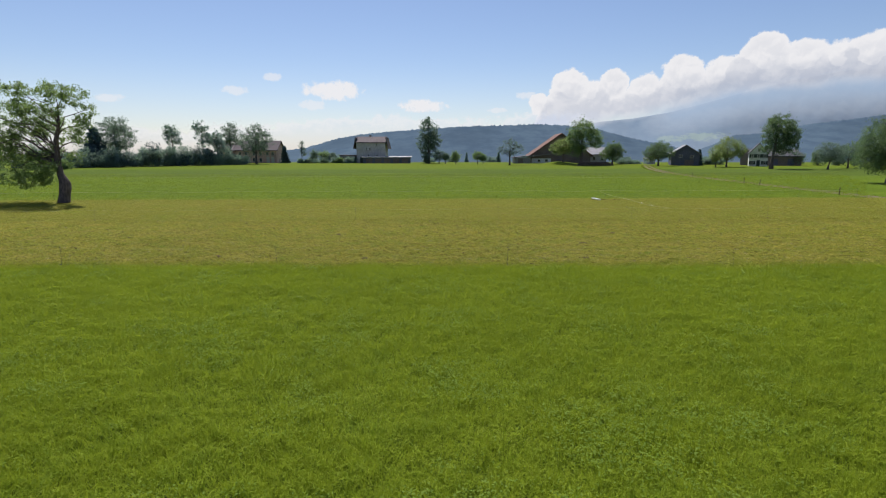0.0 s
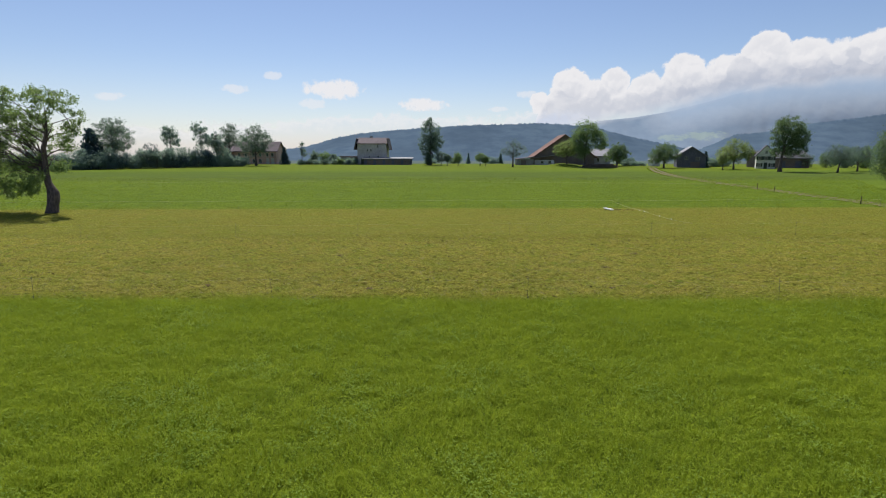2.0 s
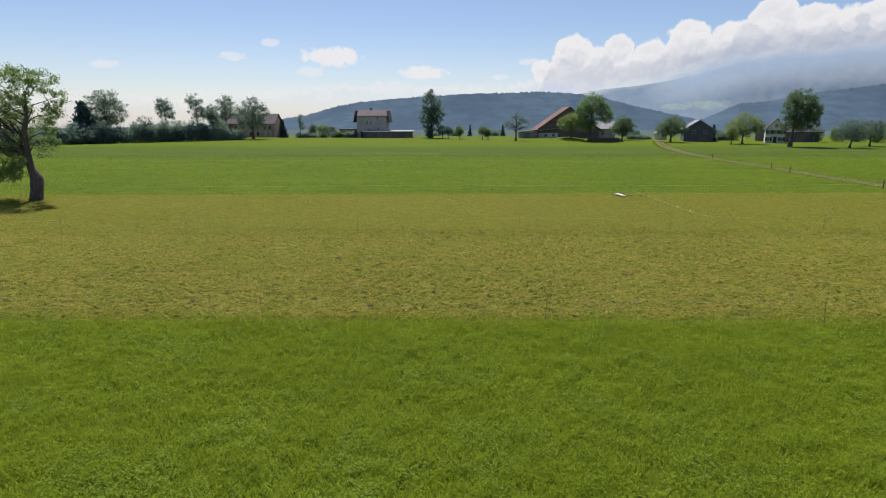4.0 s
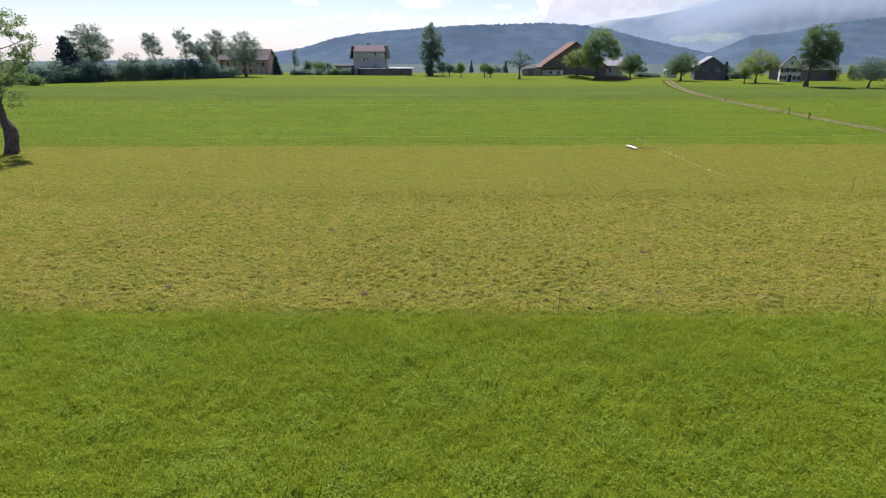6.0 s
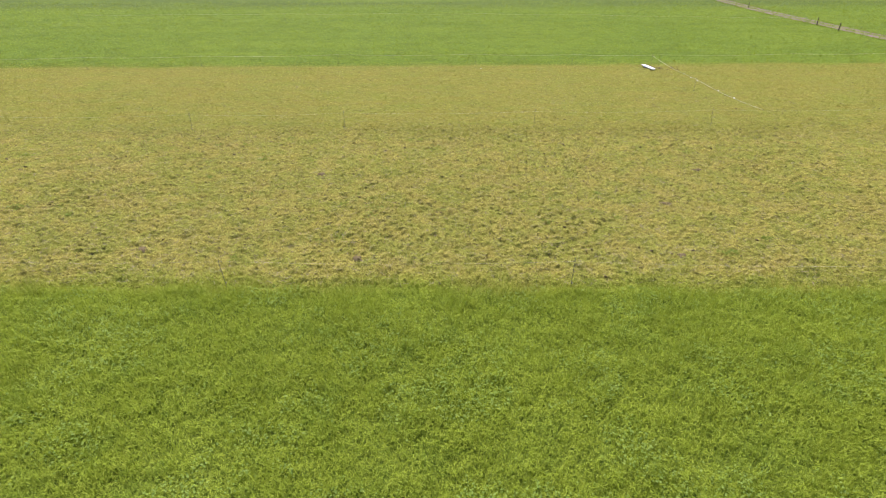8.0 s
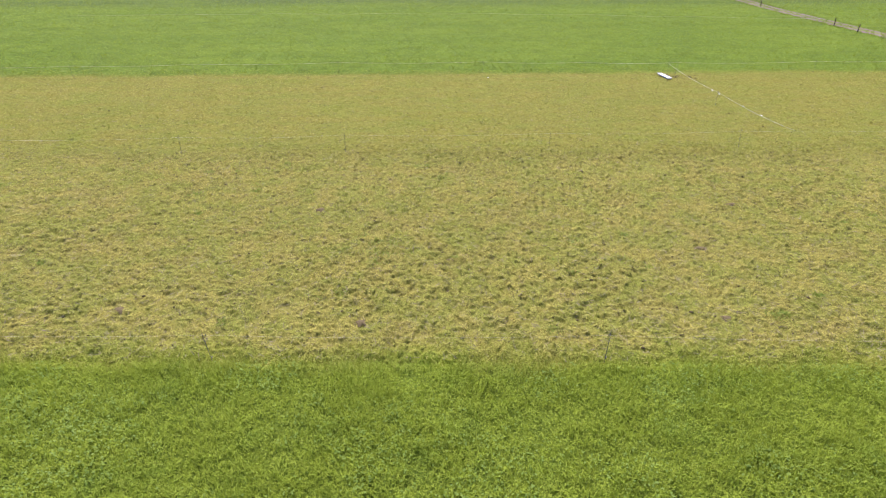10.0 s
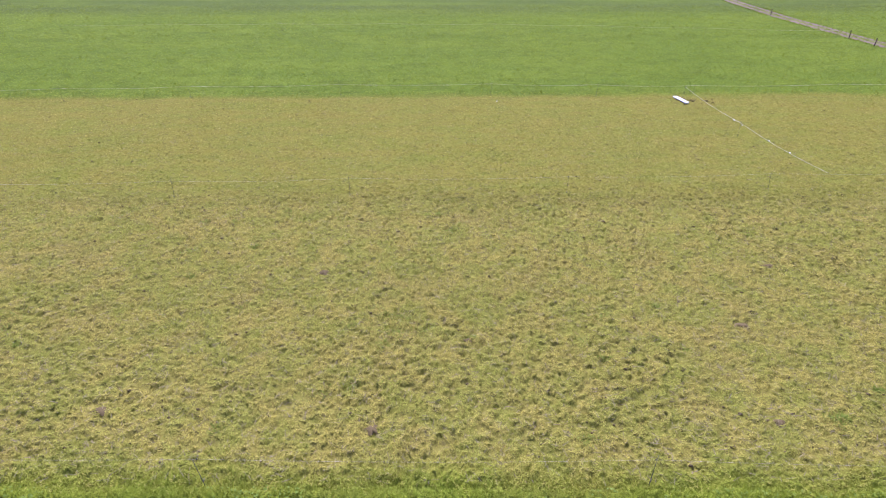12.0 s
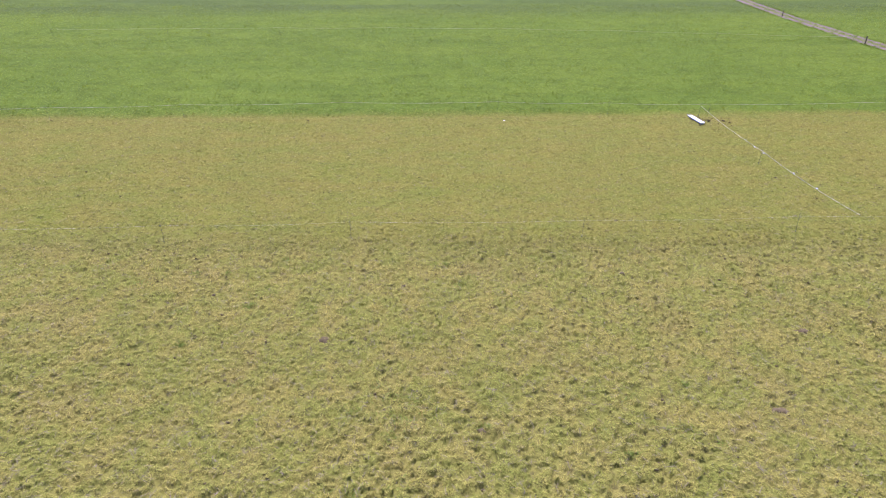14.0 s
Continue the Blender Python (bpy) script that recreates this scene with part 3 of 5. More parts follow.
def clover(rng, area, n, low, high, size):
    """Corners of small, nearly level leaves of clover and herbs, in patches among the grass."""
    x, y = over_area(rng, area, n)
    patch = 0.6 * mottle(x, y, 1.3, 21) + 0.4 * mottle(x, y, 0.4, 22)
    keep = patch + rng.normal(0, 0.09, n) > 0.63
    x, y = x[keep], y[keep]
    n = len(x)
    c = np.stack([x, y, ground_heights(x, y) + rng.uniform(low, high, n)], 1)
    a = rng.uniform(0, 2 * math.pi, n)
    u = np.stack([np.cos(a), np.sin(a), rng.normal(0, 0.3, n)], 1)
    w = np.stack([-np.sin(a), np.cos(a), rng.normal(0, 0.3, n)], 1)
    s = size * rng.uniform(0.6, 1.4, n)[:, None]
    return np.stack([c - u * s * 0.55, c + w * s * 0.45, c + u * s * 0.55, c - w * s * 0.45], axis=1).reshape(-1, 3)


def bent_tips(rng, area, n, low, high, size, slim, tilt, far_slope=0.0):
    """Corners of the bent-over ends of grass blades, slim triangles on top of the sward, thinner over its hollows."""
    x, y = over_area(rng, area, n, far_slope)
    lush = sward(x, y)
    keep = rng.uniform(0, 1, n) < 0.25 + 0.85 * lush
    x, y, lush = x[keep], y[keep], lush[keep]
    n = len(x)
    gx, gy = (sward(x + 0.04, y) - lush) / 0.04 * (high - low), (sward(x, y + 0.04) - lush) / 0.04 * (high - low)
    c = np.stack([x, y, ground_heights(x, y) + low + (high - low) * lush + rng.uniform(-0.03, 0.03, n)], 1)
    return lying(rng, c, gx, gy, size, slim, tilt)


def lying(rng, c, gx, gy, size, slim, tilt):
    """Corners of slim triangles round the places c, along the slope gx, gy, each tilted a little."""
    n = len(c)
    a = rng.uniform(0, 2 * math.pi, n)
    u = np.stack([np.cos(a), np.sin(a), rng.normal(0, tilt, n) + np.cos(a) * gx + np.sin(a) * gy], 1)
    w = np.stack([-np.sin(a), np.cos(a), rng.normal(0, tilt, n) - np.sin(a) * gx + np.cos(a) * gy], 1)
    s = size * rng.uniform(0.6, 1.4, n)[:, None]
    return np.stack([c - u * s * 0.5 - w * s * slim * 0.5, c - u * s * 0.5 + w * s * slim * 0.5, c + u * s * 0.5], axis=1).reshape(-1, 3)


def flattened(rng, area, n, size, slim, tilt):
    """Corners of flattened blades that follow the hummocks of the trodden strip, few of them in the hoof prints."""
    x, y = over_area(rng, area, n)
    h = turf(x, y)
    low = np.where(y > MID_LINE + 1.0, 0.02, 0.038)
    keep = rng.uniform(0, 1, n) < np.clip((h - low) / (1.45 * low), 0.05, 1.0) * (1.0 - 0.55 * poached(x, y))
    x, y, h = x[keep], y[keep], h[keep]
    gx, gy = (turf(x + 0.03, y) - h) / 0.03, (turf(x, y + 0.03) - h) / 0.03
    c = np.stack([x, y, strip_height(x, y) + rng.uniform(0.004, 0.03, len(x))], 1)
    return lying(rng, c, gx, gy, size, slim, tilt)


def build_grass():
    rng = np.random.default_rng(7)
    zones = [(6.0, 12.0, 9.5, 13.0), (12.0, 17.0, 13.0, 17.5), (17.0, NEAR_EDGE + 0.1, 17.5, 21.5)]
    near = [blades(rng, zones[0], 8400, 15, 0.27, 0.012, 0.75, 0.12), blades(rng, zones[1], 8400, 15, 0.27, 0.013, 0.75, 0.13), blades(rng, zones[2], 9800, 15, 0.27, 0.015, 0.75, 0.14),
            blades(rng, (NEAR_EDGE - 0.4, NEAR_EDGE + 0.5, 21.0, 22.0), 900, 12, 0.2, 0.014, 0.8, 0.16), blades(rng, (NEAR_EDGE + 0.2, NEAR_EDGE + 1.2, 21.0, 22.0), 800, 10, 0.15, 0.014, 0.9, 0.16, level=strip_height)]
    ob = new("tall_grass", soup("tall_grass", np.concatenate(near), 3, M_TALL))
    tagged(ob, "dense tall fresh green meadow grass", "grass", kind="stuff")
    tips = [bent_tips(rng, zones[0], 165000, 0.04, 0.2, 0.075, 0.2, 0.45), bent_tips(rng, zones[1], 175000, 0.04, 0.2, 0.08, 0.21, 0.45), bent_tips(rng, zones[2], 205000, 0.04, 0.2, 0.085, 0.22, 0.45)]
    ob = new("bent_grass", soup("bent_grass", np.concatenate(tips), 3, M_TALL))
    tagged(ob, "bent-over blades of fresh green meadow grass", "grass", kind="stuff")
    herbs = [clover(rng, zones[0], 60000, 0.14, 0.22, 0.034), clover(rng, zones[1], 50000, 0.14, 0.22, 0.038), clover(rng, zones[2], 40000, 0.14, 0.22, 0.042)]
    ob = new("meadow_herbs", soup("meadow_herbs", np.concatenate(herbs), 4, M_CLOVER))
    tagged(ob, "small leaves of clover and herbs among the grass", "herbs", kind="stuff")
    mid = [blades(rng, (NEAR_EDGE, 38.0, 19.0, 31.0), 16000, 6, 0.085, 0.017, 1.3, 0.045, level=strip_height, uneven=0.4), blades(rng, (37.6, 54.3, 31.0, 42.0), 14000, 5, 0.06, 0.024, 1.3, 0.05, 0.02, level=strip_height, uneven=0.4)]
    ob = new("grazed_grass", soup("grazed_grass", np.concatenate(mid), 3, M_SHORT))
    tagged(ob, "short grazed grass, trodden and yellowish", "grass", kind="stuff")
    low = [flattened(rng, (NEAR_EDGE, 30.5, 18.5, 24.5), 240000, 0.075, 0.25, 0.26), flattened(rng, (30.5, 38.2, 24.5, 31.0), 150000, 0.085, 0.28, 0.26), flattened(rng, (38.0, 55.5, 31.0, 43.0), 135000, 0.108, 0.32, 0.26)]
    ob = new("grazed_tufts", soup("grazed_tufts", np.concatenate(low), 3, M_SHORT))
    tagged(ob, "flattened tufts of grazed yellowish grass", "grass", kind="stuff")
    spots = np.concatenate([np.stack([rng.uniform(-24, 24, 80), rng.uniform(23.2, 36.0, 80)], 1), np.stack([rng.normal(-3.5, 0.6, 9), rng.normal(28.0, 0.4, 9)], 1)])
    fresh = []
    for x, y in spots:
        n = int(rng.uniform(30, 110))
        r = rng.uniform(0.08, 0.26)
        p = np.stack([x + rng.normal(0, r, n), y + rng.normal(0, r * 0.7, n)], 1)
        base = np.stack([p[:, 0], p[:, 1], strip_height(p[:, 0], p[:, 1])], 1)
        a = rng.uniform(0, 2 * math.pi, n)
        side = np.stack([np.cos(a), np.sin(a), np.zeros(n)], 1) * 0.01
        up = np.stack([rng.normal(0, 0.06, n), rng.normal(0, 0.06, n), rng.uniform(0.04, 0.09, n)], 1)
        fresh.append(np.stack([base - side, base + side, base + up], axis=1).reshape(-1, 3))
    ob = new("fresh_tufts", soup("fresh_tufts", np.concatenate(fresh), 3, M_TUFT))
    tagged(ob, "ungrazed fresh green tufts among the grazed grass", "grass", kind="stuff")
    far = [bent_tips(rng, (54.2, 80.0, 42.0, 62.0), 72000, 0.02, 0.2, 0.2, 0.26, 0.4, 0.035), bent_tips(rng, (78.0, 106.0, 60.0, 76.0), 42000, 0.02, 0.2, 0.27, 0.26, 0.4, 0.035)]
    ob = new("far_grass", soup("far_grass", np.concatenate(far), 3, M_FAR))
    tagged(ob, "tall green grass of the far meadow", "grass", kind="stuff")


build_grass()


# ---- distance: hills and clouds ----
def ridge(name, label, profile, dist, foot, material, seed, tree_h):
    """A far wooded ridge: a slope that rises to a crest whose bearing and elevation (degrees) the profile gives, with trees along it."""
    rng = np.random.default_rng(seed)
    az = np.linspace(profile[0][0], profile[-1][0], 900)
    el = np.interp(az, [p[0] for p in profile], [p[1] for p in profile])
    verts, faces, crest = [], [], []
    steps = (0.0, 0.14, 0.28, 0.42, 0.56, 0.7, 0.84, 0.94, 0.985, 1.0, 1.14)
    rows = len(steps)
    for i, (a, e) in enumerate(zip(az, el)):
        for r, v in enumerate(steps):
            d = dist - foot * (1 - v)
            top = 4.85 + dist * math.tan(radians(e)) / math.cos(radians(a))
            low = ground_height(0, dist - foot) - 12
            shape = v ** 1.15 if v <= 1 else 1 - (v - 1) * 0.8
            n = noise.noise(Vector((a * 0.35, v * 2.2, seed))) + 0.5 * noise.noise(Vector((a * 1.1, v * 5.0, seed)))
            z = low + (top - low) * shape + (top - low) * 0.14 * n * min(v, 1) * max(0.0, 1.0 - v)
            if v == 1.0:
                z += tree_h * rng.uniform(-0.5, 0.5)
            verts.append((d * math.tan(radians(a)), d, z))
        for r in range(rows - 1):
            if i:
                p, q = (i - 1) * rows + r, i * rows + r
                faces.append((p, q, q + 1, p + 1))
    ob = new(name, mesh_from(name, verts, faces, material, True))
    tagged(ob, label, "hill", kind="structure")


ridge("backdrop_mountain", "far mountainside under the cloud, pale blue with haze", [(6, 0.8), (11.0, 1.97), (15.2, 2.79), (18.3, 3.06), (21.3, 3.51), (24.1, 4.19), (26.8, 4.9), (31.0, 5.9), (37.4, 6.8), (50, 7.6)], 4940, 790, M_HAZY_HILL_FAR, 3, 0)
ridge("backdrop_ridge", "long haze-blue wooded ridge beyond the valley", [(-50, -0.9), (-38, -0.8), (-26, -0.7), (-20, -0.5), (-16.8, -0.1), (-13.6, 0.33), (-10.3, 1.27), (-8.1, 1.66), (-4.7, 2.0), (-1.4, 2.23), (2.0, 2.45), (6.5, 2.55), (9.3, 2.64), (12.0, 2.51), (15.2, 2.05), (18.4, 1.2), (23.0, 0.2), (27, -0.6)], 3300, 700, M_HAZY_HILL, 5, 11)
ridge("backdrop_hill", "dark haze-blue wooded hill beside the valley", [(20.5, -0.9), (22.5, -0.36), (24.4, 0.16), (27.0, 1.4), (29.2, 1.56), (32.5, 2.25), (35.2, 2.54), (37.6, 2.86), (44, 3.3), (52, 3.6)], 2900, 600, M_HAZY_HILL, 9, 11)


def cloud_sheet():
    """The clouds, on a curved glowing backdrop far behind everything but the mountain: a heaped bank over it, a low
    streaky band and a few small ones, with haze painted in.
    """
    k = Mat("clouds")
    at = k.place()
    xyz = k.nt.nodes.new("ShaderNodeSeparateXYZ")
    k.link(at, xyz.inputs["Vector"])
    az0 = k.math("MULTIPLY", k.math("ARCTAN2", xyz.outputs["X"], xyz.outputs["Y"]), 57.2958)
    el0 = k.math("MULTIPLY", k.math("DIVIDE", k.math("SUBTRACT", xyz.outputs["Z"], 4.85), 4150.0), 57.2958)
    comb = k.nt.nodes.new("ShaderNodeCombineXYZ")
    k.link(az0, comb.inputs["X"])
    k.link(el0, comb.inputs["Y"])
    deg = comb.outputs["Vector"]                 # bearing and elevation in degrees

    def centred(v, amount):
        return k.math("MULTIPLY", k.math("SUBTRACT", v, 0.5), amount)

    billow = k.noise(0.45, 2.0, 0.5, deg)
    fluff = k.noise(1.3, 6.0, 0.6, deg)
    wisp = k.noise(0.5, 7.0, 0.62, deg, (0.45, 1.3, 1.0))
    puff = k.nt.nodes.new("ShaderNodeTexVoronoi")
    puff.feature = "SMOOTH_F1"
    puff.inputs["Scale"].default_value = 0.5
    puff.inputs["Smoothness"].default_value = 0.5
    warp = k.nt.nodes.new("ShaderNodeVectorMath")
    warp.operation = "ADD"
    wn2 = k.node("ShaderNodeTexNoise", Scale=0.8, Detail=5.0)
    k.link(deg, wn2.inputs["Vector"])
    k.link(deg, warp.inputs[0])
    k.link(wn2.outputs["Color"], warp.inputs[1])
    k.link(warp.outputs["Vector"], puff.inputs["Vector"])
    bumps = puff.outputs["Distance"]
    split = k.nt.nodes.new("ShaderNodeSeparateXYZ")
    k.link(warp.outputs["Vector"], split.inputs["Vector"])
    warped_az, warped_el = split.outputs["X"], split.outputs["Y"]
    # the heaped bank: its upper rim by bearing
    lin = k.nt.nodes.new("ShaderNodeMapRange")
    lin.inputs["From Min"].default_value, lin.inputs["From Max"].default_value = 6.0, 46.0
    k.link(az0, lin.inputs["Value"])
    rim = [(6.0, 0.0), (8.6, 2.6), (10.2, 6.4), (11.8, 7.5), (13.4, 6.7), (15.4, 7.3), (16.8, 6.4), (19.2, 7.2), (22.2, 7.7), (24.6, 7.7), (26.2, 8.9), (28.2, 9.9), (29.8, 9.4), (31.0, 8.9), (33.4, 9.1), (35.2, 9.5), (37.6, 9.4), (46.0, 9.0)]
    top = k.math("MULTIPLY", k.ramp(lin.outputs["Result"], [((a - 6.0) / 40.0, (e / 10.0,) * 3) for a, e in rim]), 10.0)
    depth = k.math("SUBTRACT", k.math("ADD", top, centred(fluff, 0.8)), el0)
    depth = k.math("SUBTRACT", depth, k.math("SUBTRACT", k.math("MULTIPLY", bumps, 1.15), 0.6))
    depth = k.math("SUBTRACT", depth, 0.9)
    lit = k.math("MULTIPLY", depth, 0.0)
    for a, e, r in [(9.5, 4.55, 1.2), (12.3, 5.95, 1.9), (14.6, 5.25, 1.5), (16.4, 6.15, 1.6), (19.3, 5.45, 1.7), (22.5, 6.65, 2.0), (25.7, 6.55, 1.8), (28.9, 7.75, 2.3), (27.2, 5.95, 1.7), (31.9, 7.35, 2.0), (30.6, 5.75, 1.6), (34.3, 7.0, 1.8), (36.4, 7.2, 2.2), (33.6, 5.3, 1.6), (39.8, 7.3, 2.6)]:
        da, de = k.math("SUBTRACT", warped_az, a + 0.5), k.math("SUBTRACT", warped_el, e + 0.5)
        far = k.math("SQRT", k.math("ADD", k.math("MULTIPLY", da, da), k.math("MULTIPLY", de, de)), 0.0)
        head = k.math("SUBTRACT", r, far)
        over = k.band(k.math("SUBTRACT", head, depth), -0.12, 0.12)
        # each head is painted brighter on its sunward, upper left side
        side = k.math("DIVIDE", k.math("ADD", de, k.math("MULTIPLY", da, -0.35)), r)
        lit = k.math("ADD", k.math("MULTIPLY", lit, k.math("SUBTRACT", 1.0, over)), k.math("MULTIPLY", k.band(side, -0.75, 0.35), over))
        depth = k.math("MAXIMUM", depth, head)
    depth = k.math("ADD", depth, centred(fluff, 0.75))
    lower = [(6.0, 1.0), (15.0, 2.6), (18.0, 3.2), (21.0, 3.9), (24.0, 4.6), (27.0, 5.2), (31.0, 5.6), (37.0, 5.7), (46.0, 5.6)]
    low_edge = k.math("MULTIPLY", k.ramp(lin.outputs["Result"], [((a - 6.0) / 40.0, (e / 10.0,) * 3) for a, e in lower]), 10.0)
    fade = k.band(k.math("ADD", k.math("SUBTRACT", el0, low_edge), centred(billow, 1.2)), -1.0, 0.9)
    bank = k.math("MULTIPLY", k.band(depth, -0.05, 0.22), fade)
    # haze over the mountain, painted as a blue glowing veil
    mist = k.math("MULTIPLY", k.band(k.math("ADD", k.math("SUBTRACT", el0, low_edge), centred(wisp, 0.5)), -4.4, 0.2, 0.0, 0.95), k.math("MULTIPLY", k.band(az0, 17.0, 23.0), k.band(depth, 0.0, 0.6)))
    # the low band and the small ones
    low_rim = [(-40.0, 2.2), (-24.0, 2.4), (-18.0, 2.9), (-12.0, 3.3), (-6.0, 3.7), (0.0, 3.6), (6.0, 3.4), (10.0, 4.6), (46.0, 4.0)]
    lin2 = k.nt.nodes.new("ShaderNodeMapRange")
    lin2.inputs["From Min"].default_value, lin2.inputs["From Max"].default_value = -40.0, 46.0
    k.link(az0, lin2.inputs["Value"])
    low_top = k.math("MULTIPLY", k.ramp(lin2.outputs["Result"], [((a + 40.0) / 86.0, (e / 10.0,) * 3) for a, e in low_rim]), 10.0)
    under = k.math("SUBTRACT", k.math("ADD", low_top, k.math("ADD", centred(fluff, 2.2), centred(wisp, 2.4))), el0)
    low = k.math("MULTIPLY", k.band(under, 0.0, 0.7), k.band(under, 0.3, 2.2, 0.7, 0.38))
    low = k.math("MULTIPLY", low, k.band(az0, 11.0, 17.0, 1.0, 0.0))
    # thin haze painted over the sky, fading out upwards
    soft = k.band(el0, 0.0, 9.0, 0.2, 0.0)
    cover = k.math("MAXIMUM", k.math("MAXIMUM", bank, mist), k.math("MAXIMUM", low, soft))
    for a, e, ra, re in [(-10.7, 5.8, 3.3, 1.05), (-19.7, 5.6, 1.4, 0.5), (-12.8, 4.4, 1.5, 0.6), (-2.0, 4.4, 2.8, 0.75), (-30.0, 4.5, 1.4, 0.45), (-16.4, 6.95, 1.0, 0.5), (8.4, 5.4, 1.3, 0.45), (5.5, 4.0, 1.1, 0.35)]:
        dx = k.math("DIVIDE", k.math("SUBTRACT", az0, a), ra)
        dy = k.math("DIVIDE", k.math("SUBTRACT", el0, e), re)
        r = k.math("ADD", k.math("MULTIPLY", dx, dx), k.math("MULTIPLY", dy, dy))
        r = k.math("ADD", r, k.math("ADD", centred(fluff, -2.2), centred(billow, -0.8)))
        thick = 0.95 if ra > 1.5 else 0.58
        cover = k.math("MAXIMUM", cover, k.band(r, 0.25, 1.0, thick, 0.0))
    # colour: painted sunlight on the heads, shade in the folds, and a blue-grey base that melts into the mountain
    lit_from = k.nt.nodes.new("ShaderNodeVectorMath")
    lit_from.operation = "ADD"
    lit_from.inputs[1].default_value = (-0.15, 0.4, 0.0)
    k.link(warp.outputs["Vector"], lit_from.inputs[0])
    relief = k.math("SUBTRACT", k.noise(0.6, 4.0, 0.5, warp.outputs["Vector"]), k.noise(0.6, 4.0, 0.5, lit_from.outputs["Vector"]))
    folds = k.math("MULTIPLY", k.band(relief, -0.1, 0.12, 1.0, 0.0), k.band(depth, 0.05, 1.0))
    base = k.band(k.math("ADD", k.math("SUBTRACT", el0, low_edge), centred(billow, 2.0)), 0.0, 2.2, 1.0, 0.0)
    shade = k.math("ADD", k.math("MULTIPLY", folds, 0.24), k.math("MULTIPLY", k.math("SUBTRACT", 1.0, lit), k.band(depth, 0.2, 1.3, 0.0, 0.36)))
    shade = k.math("MINIMUM", k.math("ADD", shade, k.math("MULTIPLY", k.math("MULTIPLY", base, bank), k.band(az0, 16.0, 26.0, 0.1, 0.55))), 1.0)
    col = k.mix(shade, (0.97, 0.97, 0.99), (0.55, 0.6, 0.71))
    col = k.mix(k.math("MULTIPLY", k.band(under, 0.3, 2.0), k.band(az0, 11.0, 17.0, 0.75, 0.0)), col, (0.72, 0.8, 0.96))
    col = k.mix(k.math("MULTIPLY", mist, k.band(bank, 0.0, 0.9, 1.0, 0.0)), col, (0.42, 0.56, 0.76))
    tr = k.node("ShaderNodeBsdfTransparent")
    # emission stands in for the sunlight scattered in the clouds
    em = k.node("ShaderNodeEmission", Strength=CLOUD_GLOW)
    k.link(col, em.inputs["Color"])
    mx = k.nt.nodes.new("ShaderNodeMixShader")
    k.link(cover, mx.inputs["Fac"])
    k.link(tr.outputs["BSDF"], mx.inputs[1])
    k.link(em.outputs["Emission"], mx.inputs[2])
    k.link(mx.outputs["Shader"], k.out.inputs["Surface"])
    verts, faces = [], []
    # a full ring: the unseen rear is added to brighten sides facing the camera
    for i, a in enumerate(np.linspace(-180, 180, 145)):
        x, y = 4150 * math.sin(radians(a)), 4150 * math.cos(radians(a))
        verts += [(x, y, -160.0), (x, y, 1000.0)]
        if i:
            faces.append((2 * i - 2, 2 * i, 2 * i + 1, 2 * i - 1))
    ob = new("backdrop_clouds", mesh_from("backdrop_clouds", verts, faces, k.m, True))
    ob.visible_shadow = False
    tagged(ob, "white heaped clouds and thin streaks over the horizon", "sky", kind="structure")


CLOUD_GLOW = 0.7
cloud_sheet()


# ---- trees ----
tree("fruit_tree", -34.0, 50.2, 10.6, [(0.19, -0.42, 9.67, 1.6, 1.73, 0.74), (2.0, -0.17, 9.24, 1.06, 1.17, 0.82), (-2.77, -0.69, 9.67, 1.14, 1.33, 0.74), (-3.86, 0.67, 8.31, 0.91, 1.17, 0.89), (2.96, 0.42, 8.06, 0.68, 0.76, 0.57), (2.24, 0.06, 6.88, 0.79, 1.0, 0.86), (2.25, -0.52, 5.53, 0.55, 0.69, 0.62), (-1.84, -0.46, 8.23, 1.44, 1.9, 0.97), (-2.7, 0.53, 6.54, 1.52, 1.95, 1.12), (-0.7, 0.48, 7.05, 1.22, 1.35, 1.04), (-4.36, -0.3, 5.44, 1.14, 1.5, 1.19), (1.19, 0.37, 5.86, 0.76, 0.98, 0.74), (0.91, 0.61, 3.92, 0.55, 0.76, 0.68), (-3.65, 0.17, 4.26, 1.67, 2.08, 0.89), (-1.38, 0.01, 4.17, 1.06, 1.18, 0.82), (-2.47, -0.04, 2.74, 1.75, 1.89, 0.74), (-4.56, 0.7, 2.23, 1.06, 1.38, 0.82), (-1.14, 0.08, 2.23, 0.73, 0.83, 0.59), (-3.1, 0.65, 1.72, 1.22, 1.48, 0.45), (-6.48, 0.61, 4.6, 1.67, 2.16, 1.64), (-5.99, 0.01, 7.3, 1.37, 1.6, 1.19), (-6.92, 0.16, 2.23, 1.37, 1.61, 0.74), (0.36, -0.54, 8.23, 0.91, 1.04, 0.74), (-0.17, 0.5, 5.1, 0.76, 0.81, 0.74), (-0.21, -0.73, 3.24, 0.64, 0.84, 0.67)],
     0.4, 0.02, 820, 27, 0.165, M_LEAF_FRUIT, "old leaning fruit tree with a gnarled trunk and loose green crown", seed=11, lean=(0.0, 0.0), stem=8.6, spread=0.2, fork=0.36, limbs=44, limb=0.24,
     bole=[(0.00, -0.15, 0.6), (0.05, 0.25, 0.5), (0.17, 0.8, 0.45), (0.27, 1.3, 0.49), (0.30, 1.75, 0.47), (0.15, 2.15, 0.36), (-0.02, 2.6, 0.28), (-0.09, 3.4, 0.25), (-0.11, 4.4, 0.23), (-0.08, 5.5, 0.2), (0.25, 6.5, 0.15), (0.38, 7.6, 0.1), (0.40, 8.6, 0.04)])
